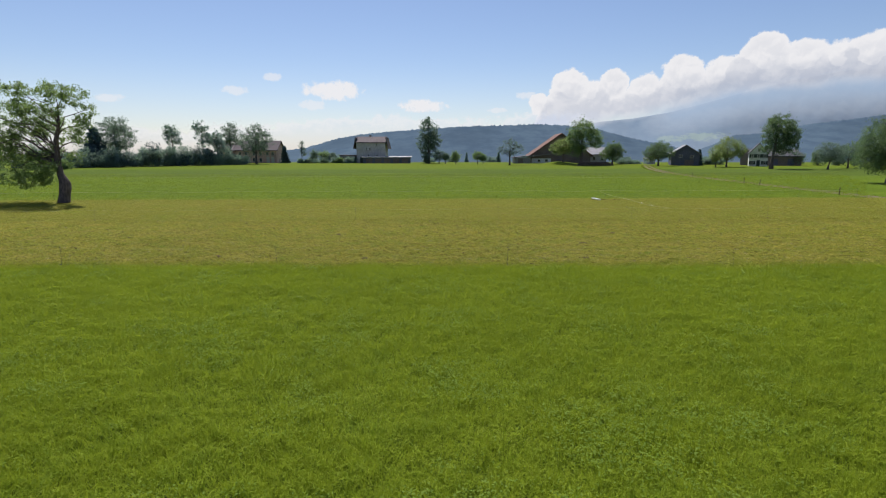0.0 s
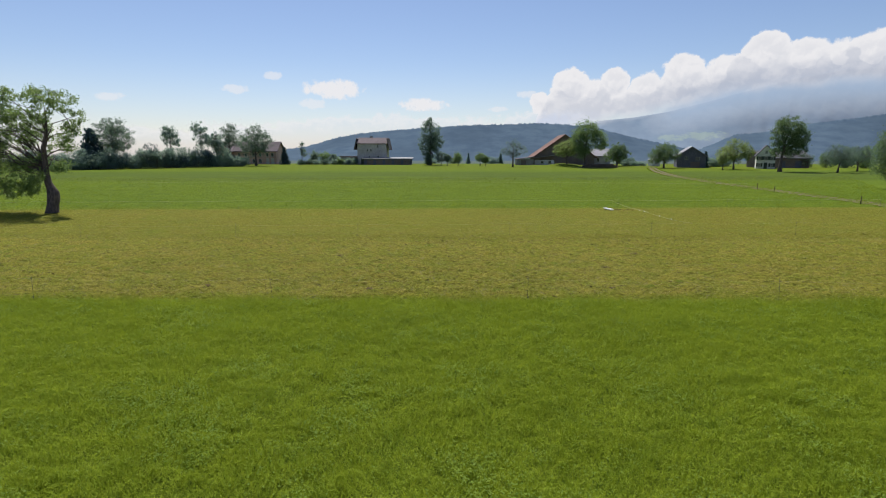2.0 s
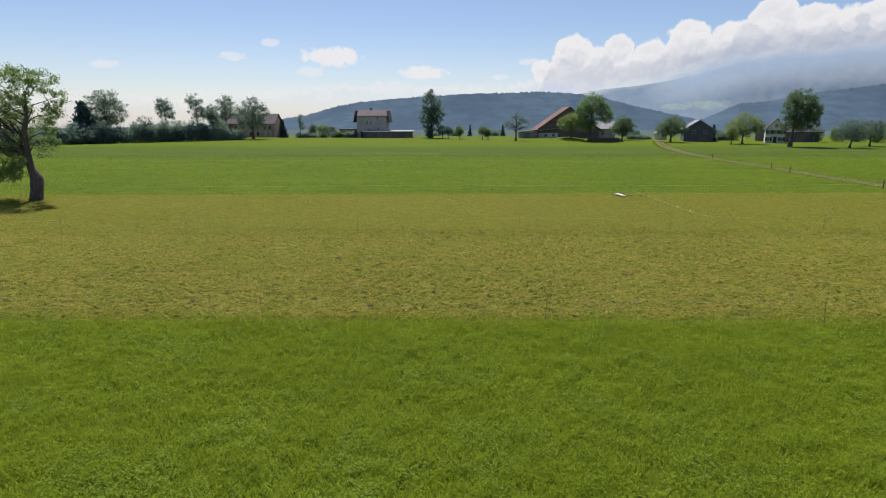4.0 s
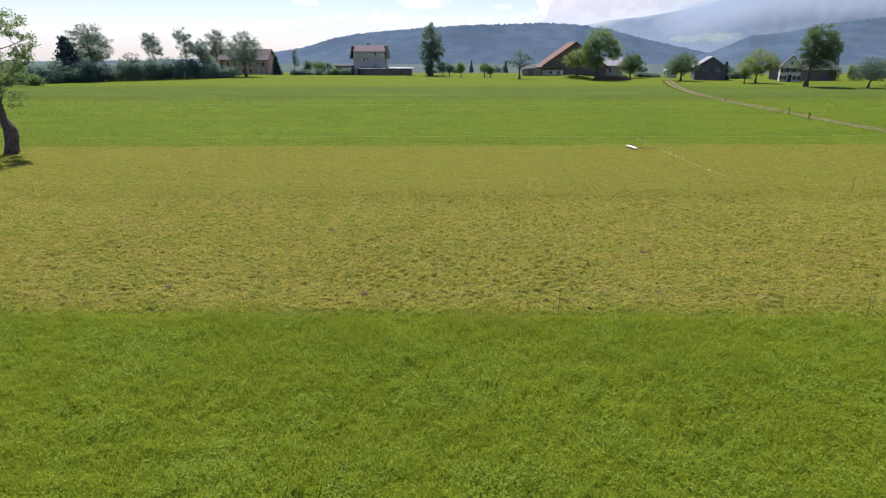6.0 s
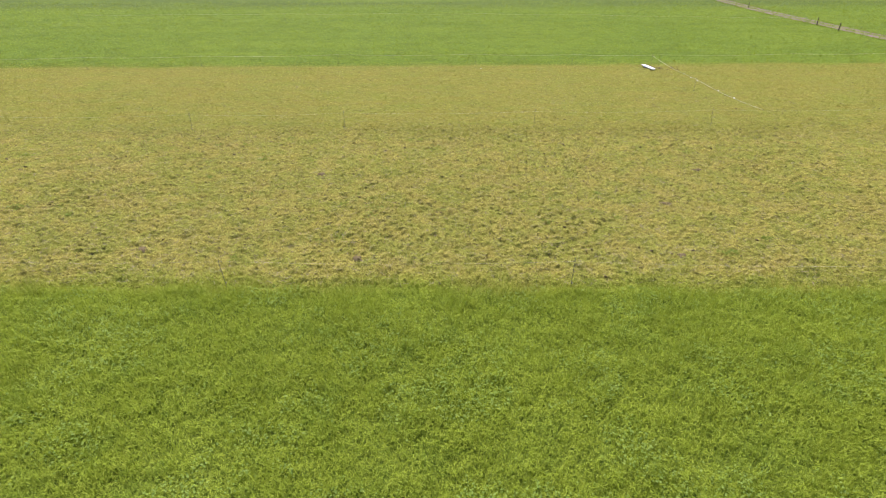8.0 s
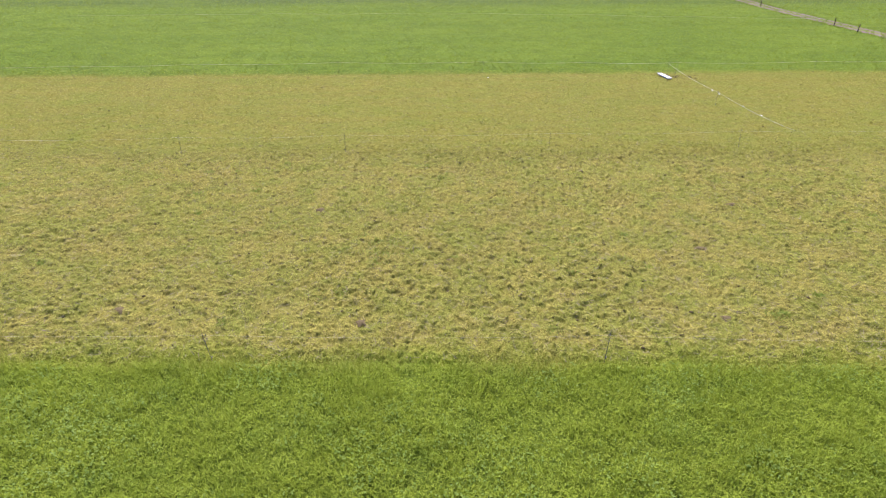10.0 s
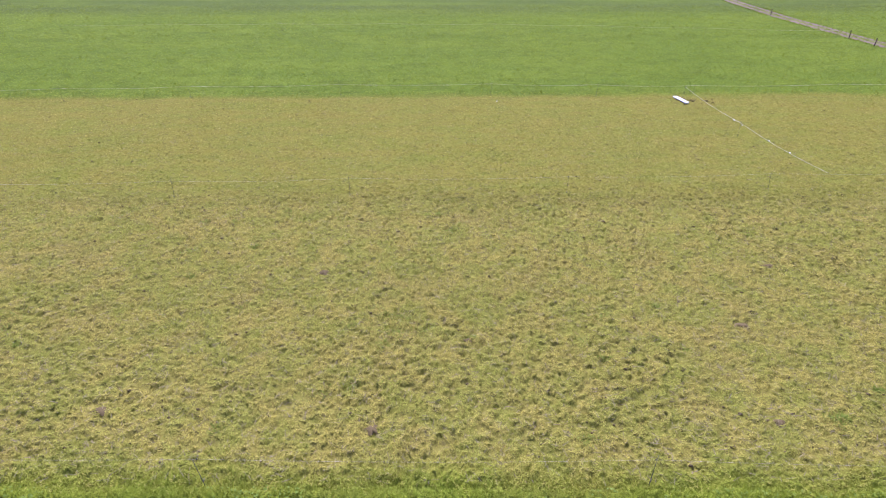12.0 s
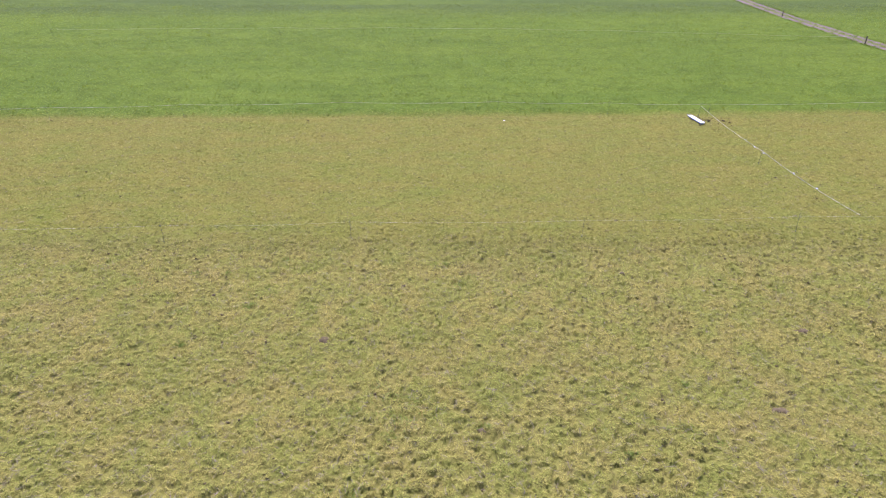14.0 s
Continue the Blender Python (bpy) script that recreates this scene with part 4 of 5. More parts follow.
tree("broadleaf_tree", 62.1, 78.5, 9.5, round_crown(9.8, 9.4, 1.2), 0.35, 0.02, 420, 36, 0.24, M_LEAF_DEEP, "broad leafy green tree at the meadow's edge", seed=12, stem=6.0, spread=0.5)
tree("broadleaf_tree", 77.7, 134.0, 13.0, [(1.6, 0, 10.2, 3.0, 3.2, 2.4), (-0.9, 0, 8.8, 1.9, 2.4, 2.4), (4.0, 0, 8.3, 1.9, 2.4, 2.5), (1.5, 0, 6.8, 3.2, 2.8, 2.1), (-1.1, 0, 5.0, 1.4, 1.8, 1.7), (4.4, 0, 5.2, 1.5, 1.8, 1.7), (2.0, 0, 4.4, 1.6, 2.0, 1.0)], 0.4, 0.035, 360, 28, 0.3, M_LEAF_DEEP, "large solitary broad green tree with a stout trunk", seed=13, stem=9.5, spread=0.45, fork=0.22, lean=(0.9, 0.0), limbs=14)
tree("broadleaf_tree", 39.0, 160.0, 13.2, [(0.0, 0, 9.6, 3.4, 3.4, 3.2), (-2.2, 0, 8.2, 2.2, 2.6, 2.6), (3.0, 0, 7.8, 2.6, 2.6, 2.6), (4.4, 0, 6.0, 1.5, 1.6, 1.5), (-0.6, 0, 5.4, 2.6, 2.6, 2.2), (-1.6, 0, 3.4, 1.8, 1.6, 1.5)], 0.5, 0.04, 330, 30, 0.3, M_LEAF, "large broad green tree beside the barn", seed=14, stem=9.0, spread=0.5, fork=0.3)
tree("broadleaf_tree", 34.7, 164.0, 7.2, round_crown(6.9, 7.6, 2.0), 0.2, 0.03, 150, 26, 0.32, M_LEAF_LIGHT, "small bright green round tree on the mound", seed=15, stem=4.0, spread=0.4)
tree("broadleaf_tree", 50.8, 170.0, 7.3, round_crown(7.0, 7.0, 1.0), 0.25, 0.03, 170, 26, 0.3, M_LEAF_DEEP, "round dark green tree near the farmhouse", seed=16, stem=4.5, spread=0.4)
tree("broadleaf_tree", 59.3, 156.0, 7.2, round_crown(7.0, 8.2, 0.9), 0.25, 0.03, 180, 26, 0.3, M_LEAF_DEEP, "bushy green tree in front of the grey shed", seed=17, stem=4.5, spread=0.4)
tree("broadleaf_tree", 73.6, 147.0, 7.7, round_crown(7.7, 8.4, 1.4), 0.22, 0.03, 180, 26, 0.3, M_LEAF_LIGHT, "light olive-green round tree in the meadow", seed=18, stem=4.6, spread=0.45)
tree("fruit_tree", 69.4, 144.0, 4.5, round_crown(4.5, 2.9, 1.2), 0.14, 0.02, 60, 22, 0.24, M_LEAF_LIGHT, "slender young olive-green tree", seed=19, stem=2.8, spread=0.3)
tree("fruit_tree", 88.4, 130.0, 6.4, round_crown(6.4, 7.2, 1.3), 0.2, 0.03, 120, 24, 0.28, M_LEAF_GREY_HAZY, "grey-green fruit tree with a leaning trunk", seed=20, stem=4.0, spread=0.45, lean=(0.9, 0))
tree("fruit_tree", 98.0, 137.0, 6.5, round_crown(6.5, 7.0, 1.3), 0.2, 0.03, 120, 24, 0.28, M_LEAF_GREY_HAZY, "grey-green fruit tree at the meadow's edge", seed=21, stem=4.0, spread=0.45)
tree("fruit_tree", 19.2, 163.0, 8.0, [(0, 0, 5.6, 2.1, 2.1, 2.2), (-2.0, 0, 4.4, 1.5, 1.6, 1.3), (2.4, 0, 4.6, 1.7, 1.6, 1.6), (0.2, 0, 3.6, 2.0, 2.0, 1.0)], 0.24, 0.045, 110, 13, 0.24, M_LEAF_GREY_HAZY, "sparse fruit tree with bare dark limbs", seed=22, stem=6.6, spread=0.4, limbs=16, fork=0.25)
tree("poplar_tree", -4.6, 182.0, 14.5, [(0, 0, 10.2, 2.9, 2.9, 3.9), (-0.9, 0, 6.6, 3.0, 2.8, 3.0), (1.3, 0, 7.4, 2.6, 2.6, 3.2), (0.2, 0, 3.6, 2.6, 2.4, 2.2), (-0.3, 0, 12.8, 1.5, 1.5, 1.6)], 0.4, 0.03, 280, 26, 0.34, M_LEAF_GREY_HAZY, "tall upright dark tree in the meadow", seed=23, stem=11.5, spread=0.42, fork=0.15)
for i, (x, y, w, h, m) in enumerate([(-1.2, 176, 3.6, 4.3, M_LEAF_GREY_HAZY), (0.7, 175, 2.4, 3.7, M_LEAF_GREY_HAZY), (3.9, 172, 2.8, 4.1, M_LEAF), (10.5, 172, 3.2, 4.4, M_LEAF), (12.1, 171, 2.1, 3.3, M_LEAF)]):
    tree("fruit_tree", x, y, h, round_crown(h, w, h * 0.24), 0.12, 0.025, 60, 22, 0.26, m, "small round orchard tree on a thin trunk", seed=30 + i, stem=h * 0.65, spread=0.3, group="orchard trees")
bush(-5.3, 180, 3.0, 3.9, M_LEAF_GREY_HAZY, "dense grey-green shrub below the tall tree", 36)
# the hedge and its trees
tree("broadleaf_tree", -86.3, 150.0, 13.2, round_crown(13.2, 11.6, 3.0), 0.3, 0.035, 300, 24, 0.32, M_LEAF_GREY_HAZY, "tall airy tree above the dark hedge", seed=41, stem=10.0, spread=0.45, fork=0.4, lean=(0.0, 0))
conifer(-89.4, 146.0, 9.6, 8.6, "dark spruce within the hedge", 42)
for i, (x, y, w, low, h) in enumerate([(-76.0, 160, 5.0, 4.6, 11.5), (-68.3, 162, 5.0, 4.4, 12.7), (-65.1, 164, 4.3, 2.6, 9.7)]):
    tree("broadleaf_tree", x, y, h, [(0, 0, (h + low) / 2, w * 0.42, w * 0.42, (h - low) * 0.48), (0.25 * w, 0, low + (h - low) * 0.4, w * 0.3, w * 0.3, (h - low) * 0.3), (-0.2 * w, 0, low + (h - low) * 0.7, w * 0.3, w * 0.3, (h - low) * 0.28)], 0.2, 0.03, 95, 24, 0.32, M_LEAF_DARK_HAZY,
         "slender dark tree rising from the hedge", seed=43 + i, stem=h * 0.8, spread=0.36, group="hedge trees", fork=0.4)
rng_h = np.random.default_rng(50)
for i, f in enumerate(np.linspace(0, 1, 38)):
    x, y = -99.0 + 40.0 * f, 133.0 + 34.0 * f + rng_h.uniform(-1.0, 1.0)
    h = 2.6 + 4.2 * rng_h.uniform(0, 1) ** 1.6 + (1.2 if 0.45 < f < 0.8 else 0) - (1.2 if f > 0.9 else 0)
    bush(x, y, rng_h.uniform(4.4, 6.4), h, M_LEAF_DARK_HAZY if i % 5 else M_NEEDLE_HAZY, "dark leafy bush in the field hedge", 60 + i, group="hedge bushes")
for i, (x, y, w, h) in enumerate([(-92, 128, 4.5, 3.0), (-97, 122, 5.0, 3.6), (-88, 131, 4.0, 2.6)]):
    bush(x, y, w, h, M_LEAF, "green bush at the end of the hedge", 85 + i, group="hedge bushes")
tree("broadleaf_tree", -56.6, 172.0, 12.0, round_crown(12.0, 11.0, 2.2), 0.3, 0.035, 240, 24, 0.32, M_LEAF_GREY_HAZY, "airy grey-green tree in front of the farmhouse", seed=91, stem=8.5, spread=0.5, fork=0.3)
tree("broadleaf_tree", -66.5, 178.0, 13.0, round_crown(12.8, 7.6, 5.0), 0.3, 0.035, 140, 22, 0.32, M_LEAF_GREY_HAZY, "airy tree beside the farmhouse", seed=92, stem=9.5, spread=0.45, fork=0.4)
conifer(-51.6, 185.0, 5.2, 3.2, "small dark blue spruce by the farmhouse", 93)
tree("broadleaf_tree", -46.0, 185.0, 7.4, [(0, 0, 5.0, 0.9, 0.9, 2.2), (0.6, 0, 3.6, 1.0, 1.0, 1.4)], 0.12, 0.03, 50, 14, 0.26, M_LEAF_GREY_HAZY, "thin, nearly bare young tree", seed=94, stem=6.4, spread=0.3)
for i, (x, y, w, h, m) in enumerate([(-43.2, 188, 4.2, 5.0, M_LEAF_GREY_HAZY), (-40, 189, 4.6, 4.2, M_LEAF), (-36.8, 188, 3.6, 3.6, M_LEAF_GREY_HAZY), (-33.6, 184, 2.2, 3.1, M_LEAF), (-31.4, 184, 2.4, 2.8, M_LEAF_DARK_HAZY), (-62, 176, 3.6, 2.8, M_LEAF_DARK_HAZY), (-66, 172, 4.0, 2.4, M_LEAF_DARK_HAZY)]):
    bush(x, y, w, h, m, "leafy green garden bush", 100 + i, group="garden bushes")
conifer(10.7, 258.0, 4.8, 2.2, "slim far conifer beyond the meadow", 110, needles=M_LEAF_DARK_HAZY)
conifer(23.2, 238.0, 4.4, 2.6, "slim far conifer beyond the meadow", 111, needles=M_LEAF_DARK_HAZY)
conifer(73.2, 162.0, 4.4, 2.2, "small conifer beside the grey shed", 112)
rng_g = np.random.default_rng(115)
for i, x in enumerate([71.5, 73.4, 75.6, 77.9, 80.0, 82.2, 55.0, 57.2, 59.8, 99.5, 103.0]):
    low = 1.3 if x < 60 else 2.4
    bush(x, (174.0 if x < 60 else 168.0) + rng_g.uniform(-1.5, 1.5), rng_g.uniform(2.4, 3.8), low * rng_g.uniform(0.8, 1.35), M_LEAF_DARK_HAZY if i % 3 else M_LEAF_GREY_HAZY, "low dark shrub between the farm buildings", 170 + i, group="garden bushes")
for i, x in enumerate([-46.5, -44.0, -41.6, -38.4, -35.2, -33.0, -29.8]):
    bush(x, 184.5 + rng_g.uniform(-0.8, 0.8), rng_g.uniform(2.6, 3.6), rng_g.uniform(1.3, 2.1), M_LEAF_GREY_HAZY if i % 2 else M_LEAF_DARK_HAZY, "low clipped garden shrub beside the house", 190 + i, group="garden bushes")
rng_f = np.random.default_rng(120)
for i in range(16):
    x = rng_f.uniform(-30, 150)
    bush(x, rng_f.uniform(205, 250), rng_f.uniform(4, 7), rng_f.uniform(2.0, 3.6), M_LEAF_DARK_HAZY if i % 2 else M_LEAF_GREY_HAZY, "far bush beyond the meadow", 121 + i, group="far bushes")
for i in range(10):
    bush(90 + i * 5.0 + rng_f.uniform(-1, 1), 158 + rng_f.uniform(-5, 8), rng_f.uniform(4, 6), rng_f.uniform(3.0, 5.2), M_LEAF if i % 2 else M_LEAF_GREY_HAZY, "leafy bush behind the fruit trees", 140 + i, group="garden bushes")


# ---- houses ----
def window(parent, x, y, z, w, h, shutters=False, out=-1.0, material=None):
    """A window in a wall that faces the meadow: frame, pane, sill and, where it has them, shutters."""
    bm = bmesh.new()
    t = 0.09
    for x0, x1, z0, z1 in ((-w / 2, w / 2, -h / 2, -h / 2 + t), (-w / 2, w / 2, h / 2 - t, h / 2), (-w / 2, -w / 2 + t, -h / 2, h / 2), (w / 2 - t, w / 2, -h / 2, h / 2), (-0.03, 0.03, -h / 2, h / 2)):
        box(x + x0, x + x1, y - 0.06, y + 0.06, z + z0, z + z1, 0.0, bm)
    win = part("window", bm, material or M_FRAME, parent)
    part("pane", box(x - w / 2 + t, x + w / 2 - t, y - 0.02, y + 0.0, z - h / 2 + t, z + h / 2 - t), M_GLASS, win)
    part("sill", box(x - w / 2 - 0.08, x + w / 2 + 0.08, y - 0.16, y + 0.05, z - h / 2 - 0.1, z - h / 2 - 0.005, 0.015), M_CONCRETE, win)
    if shutters:
        for s in (-1, 1):
            part("shutter", box(x + s * (w / 2 + 0.26) - 0.22, x + s * (w / 2 + 0.26) + 0.22, y - 0.08, y - 0.02, z - h / 2, z + h / 2, 0.01), M_SHUTTER, win)
    return win


def roof_pair(parent, w, d0, d1, eave, ridge, over, material, along_x=False, thick=0.22, centre=0.0):
    """The two slopes of a gable roof with overhang. w: width across the ridge."""
    run = w / 2
    slope = (ridge - eave) / run
    for s in (-1, 1):
        e, r = run + over, 0.0
        prof = [(s * r, ridge), (s * e, eave - over * slope), (s * e, eave - over * slope + thick), (s * r, ridge + thick)]
        bm = prism(prof, d0 - over, d1 + over)
        if along_x:
            bmesh.ops.transform(bm, matrix=Matrix.Rotation(radians(90), 4, "Z"), verts=bm.verts[:])
        bmesh.ops.translate(bm, vec=(0, centre, 0) if along_x else (centre, 0, 0), verts=bm.verts[:])
        part("roof", bm, material, parent)


def chimney(parent, x, y, z0, z1):
    c = part("chimney", box(x - 0.35, x + 0.35, y - 0.3, y + 0.3, z0, z1, 0.03), M_CONCRETE, parent)
    part("cap", box(x - 0.42, x + 0.42, y - 0.37, y + 0.37, z1 + 0.004, z1 + 0.12, 0.02), M_ROOF_GREY, c)


def gable_walls(parent, w, d, eave, ridge, material):
    """Solid gable house body with the ridge along y, front at y = 0."""
    part("wall", prism([(-w / 2, -0.3), (w / 2, -0.3), (w / 2, eave), (0, ridge), (-w / 2, eave)], 0.0, d), material, parent)


def long_walls(parent, w, d, eave, ridge, material):
    """Solid house body with the ridge along x, front at y = 0."""
    bm = prism([(0.0, -0.3), (d, -0.3), (d, eave), (d / 2, ridge), (0.0, eave)], -w / 2, w / 2)
    for v in bm.verts:
        v.co = Vector((v.co.y, v.co.x, v.co.z))
    part("wall", bm, material, parent)


def long_roof(parent, w, d, eave, ridge, over, material, thick=0.22):
    slope = (ridge - eave) / (d / 2)
    for s in (-1, 1):
        e = d / 2 + over
        prof = [(0.0, ridge), (s * e, eave - over * slope), (s * e, eave - over * slope + thick), (0.0, ridge + thick)]
        bm = prism(prof, -w / 2 - over, w / 2 + over)
        for v in bm.verts:
            v.co = Vector((v.co.y, v.co.x + d / 2, v.co.z))
        part("roof", bm, material, parent)


def town_house():
    h = tagged(empty("house", -23.6, 186.0), "tall beige plastered house with a brown tiled roof", "house")
    long_walls(h, 9.4, 9.0, 6.6, 8.4, M_PLASTER)
    long_roof(h, 9.4, 9.0, 6.6, 8.4, 0.35, M_TILE_BROWN)
    for s in (-1, 1):                                     # the steep roof skirts at both ends
        part("roof", prism([(s * 4.75, 8.2), (s * 5.6, 4.6), (s * 5.8, 4.6), (s * 5.0, 8.3)], -0.4, 9.4), M_TILE_BROWN, h)
    for x, z in ((-1.4, 4.55), (-0.35, 4.55), (1.9, 5.9), (-0.85, 2.35), (2.0, 2.35)):
        window(h, x, -0.03, z, 0.62, 0.95)
    chimney(h, -0.7, 5.0, 7.4, 8.95)
    part("door", box(-3.6, -2.6, -0.06, 0.0, -0.2, 1.9, 0.02), M_SHUTTER, h)
    # the low building in front of it
    a = tagged(empty("shed", -18.2, 182.6), "long low shed with a pale shallow roof", "shed")
    part("wall", box(-7.6, 7.6, 0.0, 3.0, -0.3, 1.75), M_WOOD_GREY, a)
    bm = bmesh.new()
    bmesh.ops.create_cube(bm, size=1.0, matrix=pose(0, 1.5, 2.05, 5.0) @ Matrix.Diagonal((16.2, 3.9, 0.2, 1.0)))
    part("roof", bm, M_ROOF_GREY, a, "pale grey sheet roof")
    for i in range(5):
        part("door", box(-6.6 + i * 2.9, -4.6 + i * 2.9, -0.05, 0.0, -0.2, 1.5, 0.01), M_WOOD_DARK, a)
    b = tagged(empty("garage", -31.5, 187.5), "small flat-roofed grey garage beside the house", "garage")
    part("wall", box(-2.5, 2.5, 0.0, 5.0, -0.3, 2.35), M_CONCRETE, b)
    part("roof", box(-2.8, 2.8, -0.3, 5.2, 2.354, 2.65, 0.03), M_WOOD_DARK, b)
    part("door", box(-1.7, 1.3, -0.05, 0.0, -0.2, 1.9, 0.01), M_SHUTTER, b)


def farmhouse():
    h = tagged(empty("farmhouse", -62.0, 188.0), "broad farmhouse with warm plaster and a large brown roof", "house")
    long_walls(h, 13.6, 9.0, 4.3, 7.1, M_PLASTER_PINK)
    long_roof(h, 13.6, 9.0, 4.3, 7.1, 0.6, M_TILE_BROWN)
    for x in (-5.2, -3.1, -0.6, 1.6, 3.9, 5.6):
        window(h, x, -0.03, 3.0, 0.8, 1.2)
    for x in (-5.2, -0.6, 1.6):
        window(h, x, -0.03, 1.0, 0.9, 1.3)
    part("door", box(3.5, 4.5, -0.07, 0.0, -0.2, 2.0, 0.02), M_FRAME, h)
    part("door", box(5.1, 6.1, -0.07, 0.0, -0.2, 2.0, 0.02), M_FRAME, h)
    chimney(h, -2.0, 5.5, 6.2, 8.1)
    a = tagged(empty("house", -71.8, 187.0), "small warm-plastered house with a tiled gable", "house")
    gable_walls(a, 4.6, 8.0, 4.2, 6.3, M_PLASTER_PINK)
    roof_pair(a, 4.6, 0.0, 8.0, 4.2, 6.3, 0.4, M_TILE_BROWN)
    for x, z in ((-1.1, 1.3), (1.1, 1.3), (-1.1, 3.4), (1.1, 3.4)):
        window(a, x, -0.03, z, 0.8, 1.15)


def barn():
    h = tagged(empty("barn", 38.2, 184.0, turn=-4.0), "large dark timber barn with a steep red roof", "barn")
    gable_walls(h, 19.0, 16.0, 2.6, 9.3, M_WOOD_DARK)
    roof_pair(h, 19.0, 0.0, 16.0, 2.6, 9.3, 0.8, M_TILE_RED, thick=0.3)
    for i in range(18):                                    # the vertical boards of the gable
        x = -9.0 + i * 1.0
        zt = min(9.0, 2.4 + (9.5 - abs(x + 0.5)) * 0.69)
        part("board", box(x + 0.04, x + 0.96, -0.09, -0.03 + 0.02 * (i % 2), 1.7, zt - 0.5), M_WOOD_DARK, h)
    part("plinth", box(-9.4, -3.2, -0.2, -0.004, -0.3, 1.5, 0.02), M_PLASTER_WHITE, h, "pale rendered lower wall")
    part("door", box(-2.0, 1.6, -0.28, -0.2, -0.2, 1.55, 0.02), M_WOOD_DARK, h)
    for x in (-7.0, -4.6):
        window(h, x, -0.23, 0.85, 0.9, 0.8)
    part("canopy", prism([(-10.8, 2.0), (-3.4, 2.9), (-3.4, 3.05), (-10.8, 2.15)], -1.6, -0.1), M_ROOF_GREY, h, "pale sheet canopy")
    a = tagged(empty("shed", 25.5, 182.0), "low dark lean-to shed beside the barn", "shed")
    part("wall", box(-2.6, 2.6, 0.0, 5.0, -0.3, 1.8), M_CONCRETE, a)
    part("roof", prism([(-3.0, 1.7), (3.0, 2.4), (3.0, 2.6), (-3.0, 1.9)], -0.4, 5.4), M_TILE_BROWN, a)
    part("door", box(-1.4, 0.2, -0.05, 0.0, -0.2, 1.6, 0.01), M_WOOD_DARK, a)
    b = tagged(empty("house", 49.5, 186.0), "low house with a grey roof behind the trees", "house")
    long_walls(b, 8.0, 8.0, 2.9, 4.9, M_PLASTER)
    long_roof(b, 8.0, 8.0, 2.9, 4.9, 0.6, M_ROOF_GREY)
    for x in (-2.6, 0.0, 2.6):
        window(b, x, -0.03, 1.5, 0.9, 1.2)


def grey_shed():
    h = tagged(empty("barn", 68.4, 160.0, turn=-18.0), "grey boarded barn with a pale metal roof", "barn")
    gable_walls(h, 7.4, 11.0, 3.2, 5.6, M_WOOD_GREY)
    roof_pair(h, 7.4, 0.0, 11.0, 3.2, 5.6, 0.5, M_ROOF_GREY)
    for i in range(12):
        x = -3.6 + i * 0.6
        zt = 3.1 + (3.7 - abs(x + 0.3)) * 0.648
        part("board", box(x + 0.03, x + 0.57, -0.08, -0.03 + 0.015 * (i % 2), -0.1, zt - 0.25), M_WOOD_GREY, h)
    window(h, -1.3, -0.11, 2.6, 0.95, 0.8)
    window(h, 1.6, -0.11, 2.5, 0.95, 0.8)
    part("door", box(-0.2, 2.2, -0.14, -0.09, -0.2, 1.6, 0.02), M_WOOD_DARK, h)
    a = tagged(empty("house", 63.2, 172.0), "small white rendered hut beside the trees", "house")
    gable_walls(a, 2.4, 3.4, 1.7, 2.4, M_PLASTER_WHITE)
    roof_pair(a, 2.4, 0.0, 3.4, 1.7, 2.4, 0.25, M_ROOF_GREY)
    window(a, 0.0, -0.03, 1.2, 0.8, 0.9)


def white_house():
    h = tagged(empty("house", 85.1, 153.0, turn=-24.0), "white rendered house with dark shutters and roof", "house")
    gable_walls(h, 4.4, 3.6, 3.5, 6.0, M_PLASTER_WHITE)
    roof_pair(h, 4.4, 0.0, 3.6, 3.5, 6.0, 0.3, M_ROOF_DARK)
    for x in (-1.45, 0.0, 1.45):
        window(h, x, -0.03, 2.75, 0.55, 0.95, True)
    for x in (-1.45, 1.45):
        window(h, x, -0.03, 0.95, 0.55, 0.95, True)
    window(h, 0.0, -0.03, 4.4, 0.6, 0.8)
    part("door", box(-0.4, 0.4, -0.06, 0.0, -0.2, 1.6, 0.02), M_SHUTTER, h)
    verts, faces = [], []
    tube(verts, faces, [Vector((0.9, 3.0, 4.2)), Vector((0.8, 3.0, 7.7))], [0.06, 0.04], 6)
    part("mast", mesh_from("mast", verts, faces, M_POLE), None, h, "thin dark roof mast")
    a = tagged(empty("barn", 93.5, 158.0), "long dark timber barn behind the trees", "barn")
    long_walls(a, 13.0, 8.0, 2.7, 4.5, M_WOOD_DARK)
    long_roof(a, 13.0, 8.0, 2.7, 4.5, 0.6, M_ROOF_DARK)
    for x in (-4.5, -1.0, 3.5):
        part("door", box(x - 0.9, x + 0.9, -0.06, 0.0, -0.2, 1.9, 0.02), M_WOOD_GREY, a)


town_house()
farmhouse()
barn()
grey_shed()
white_house()


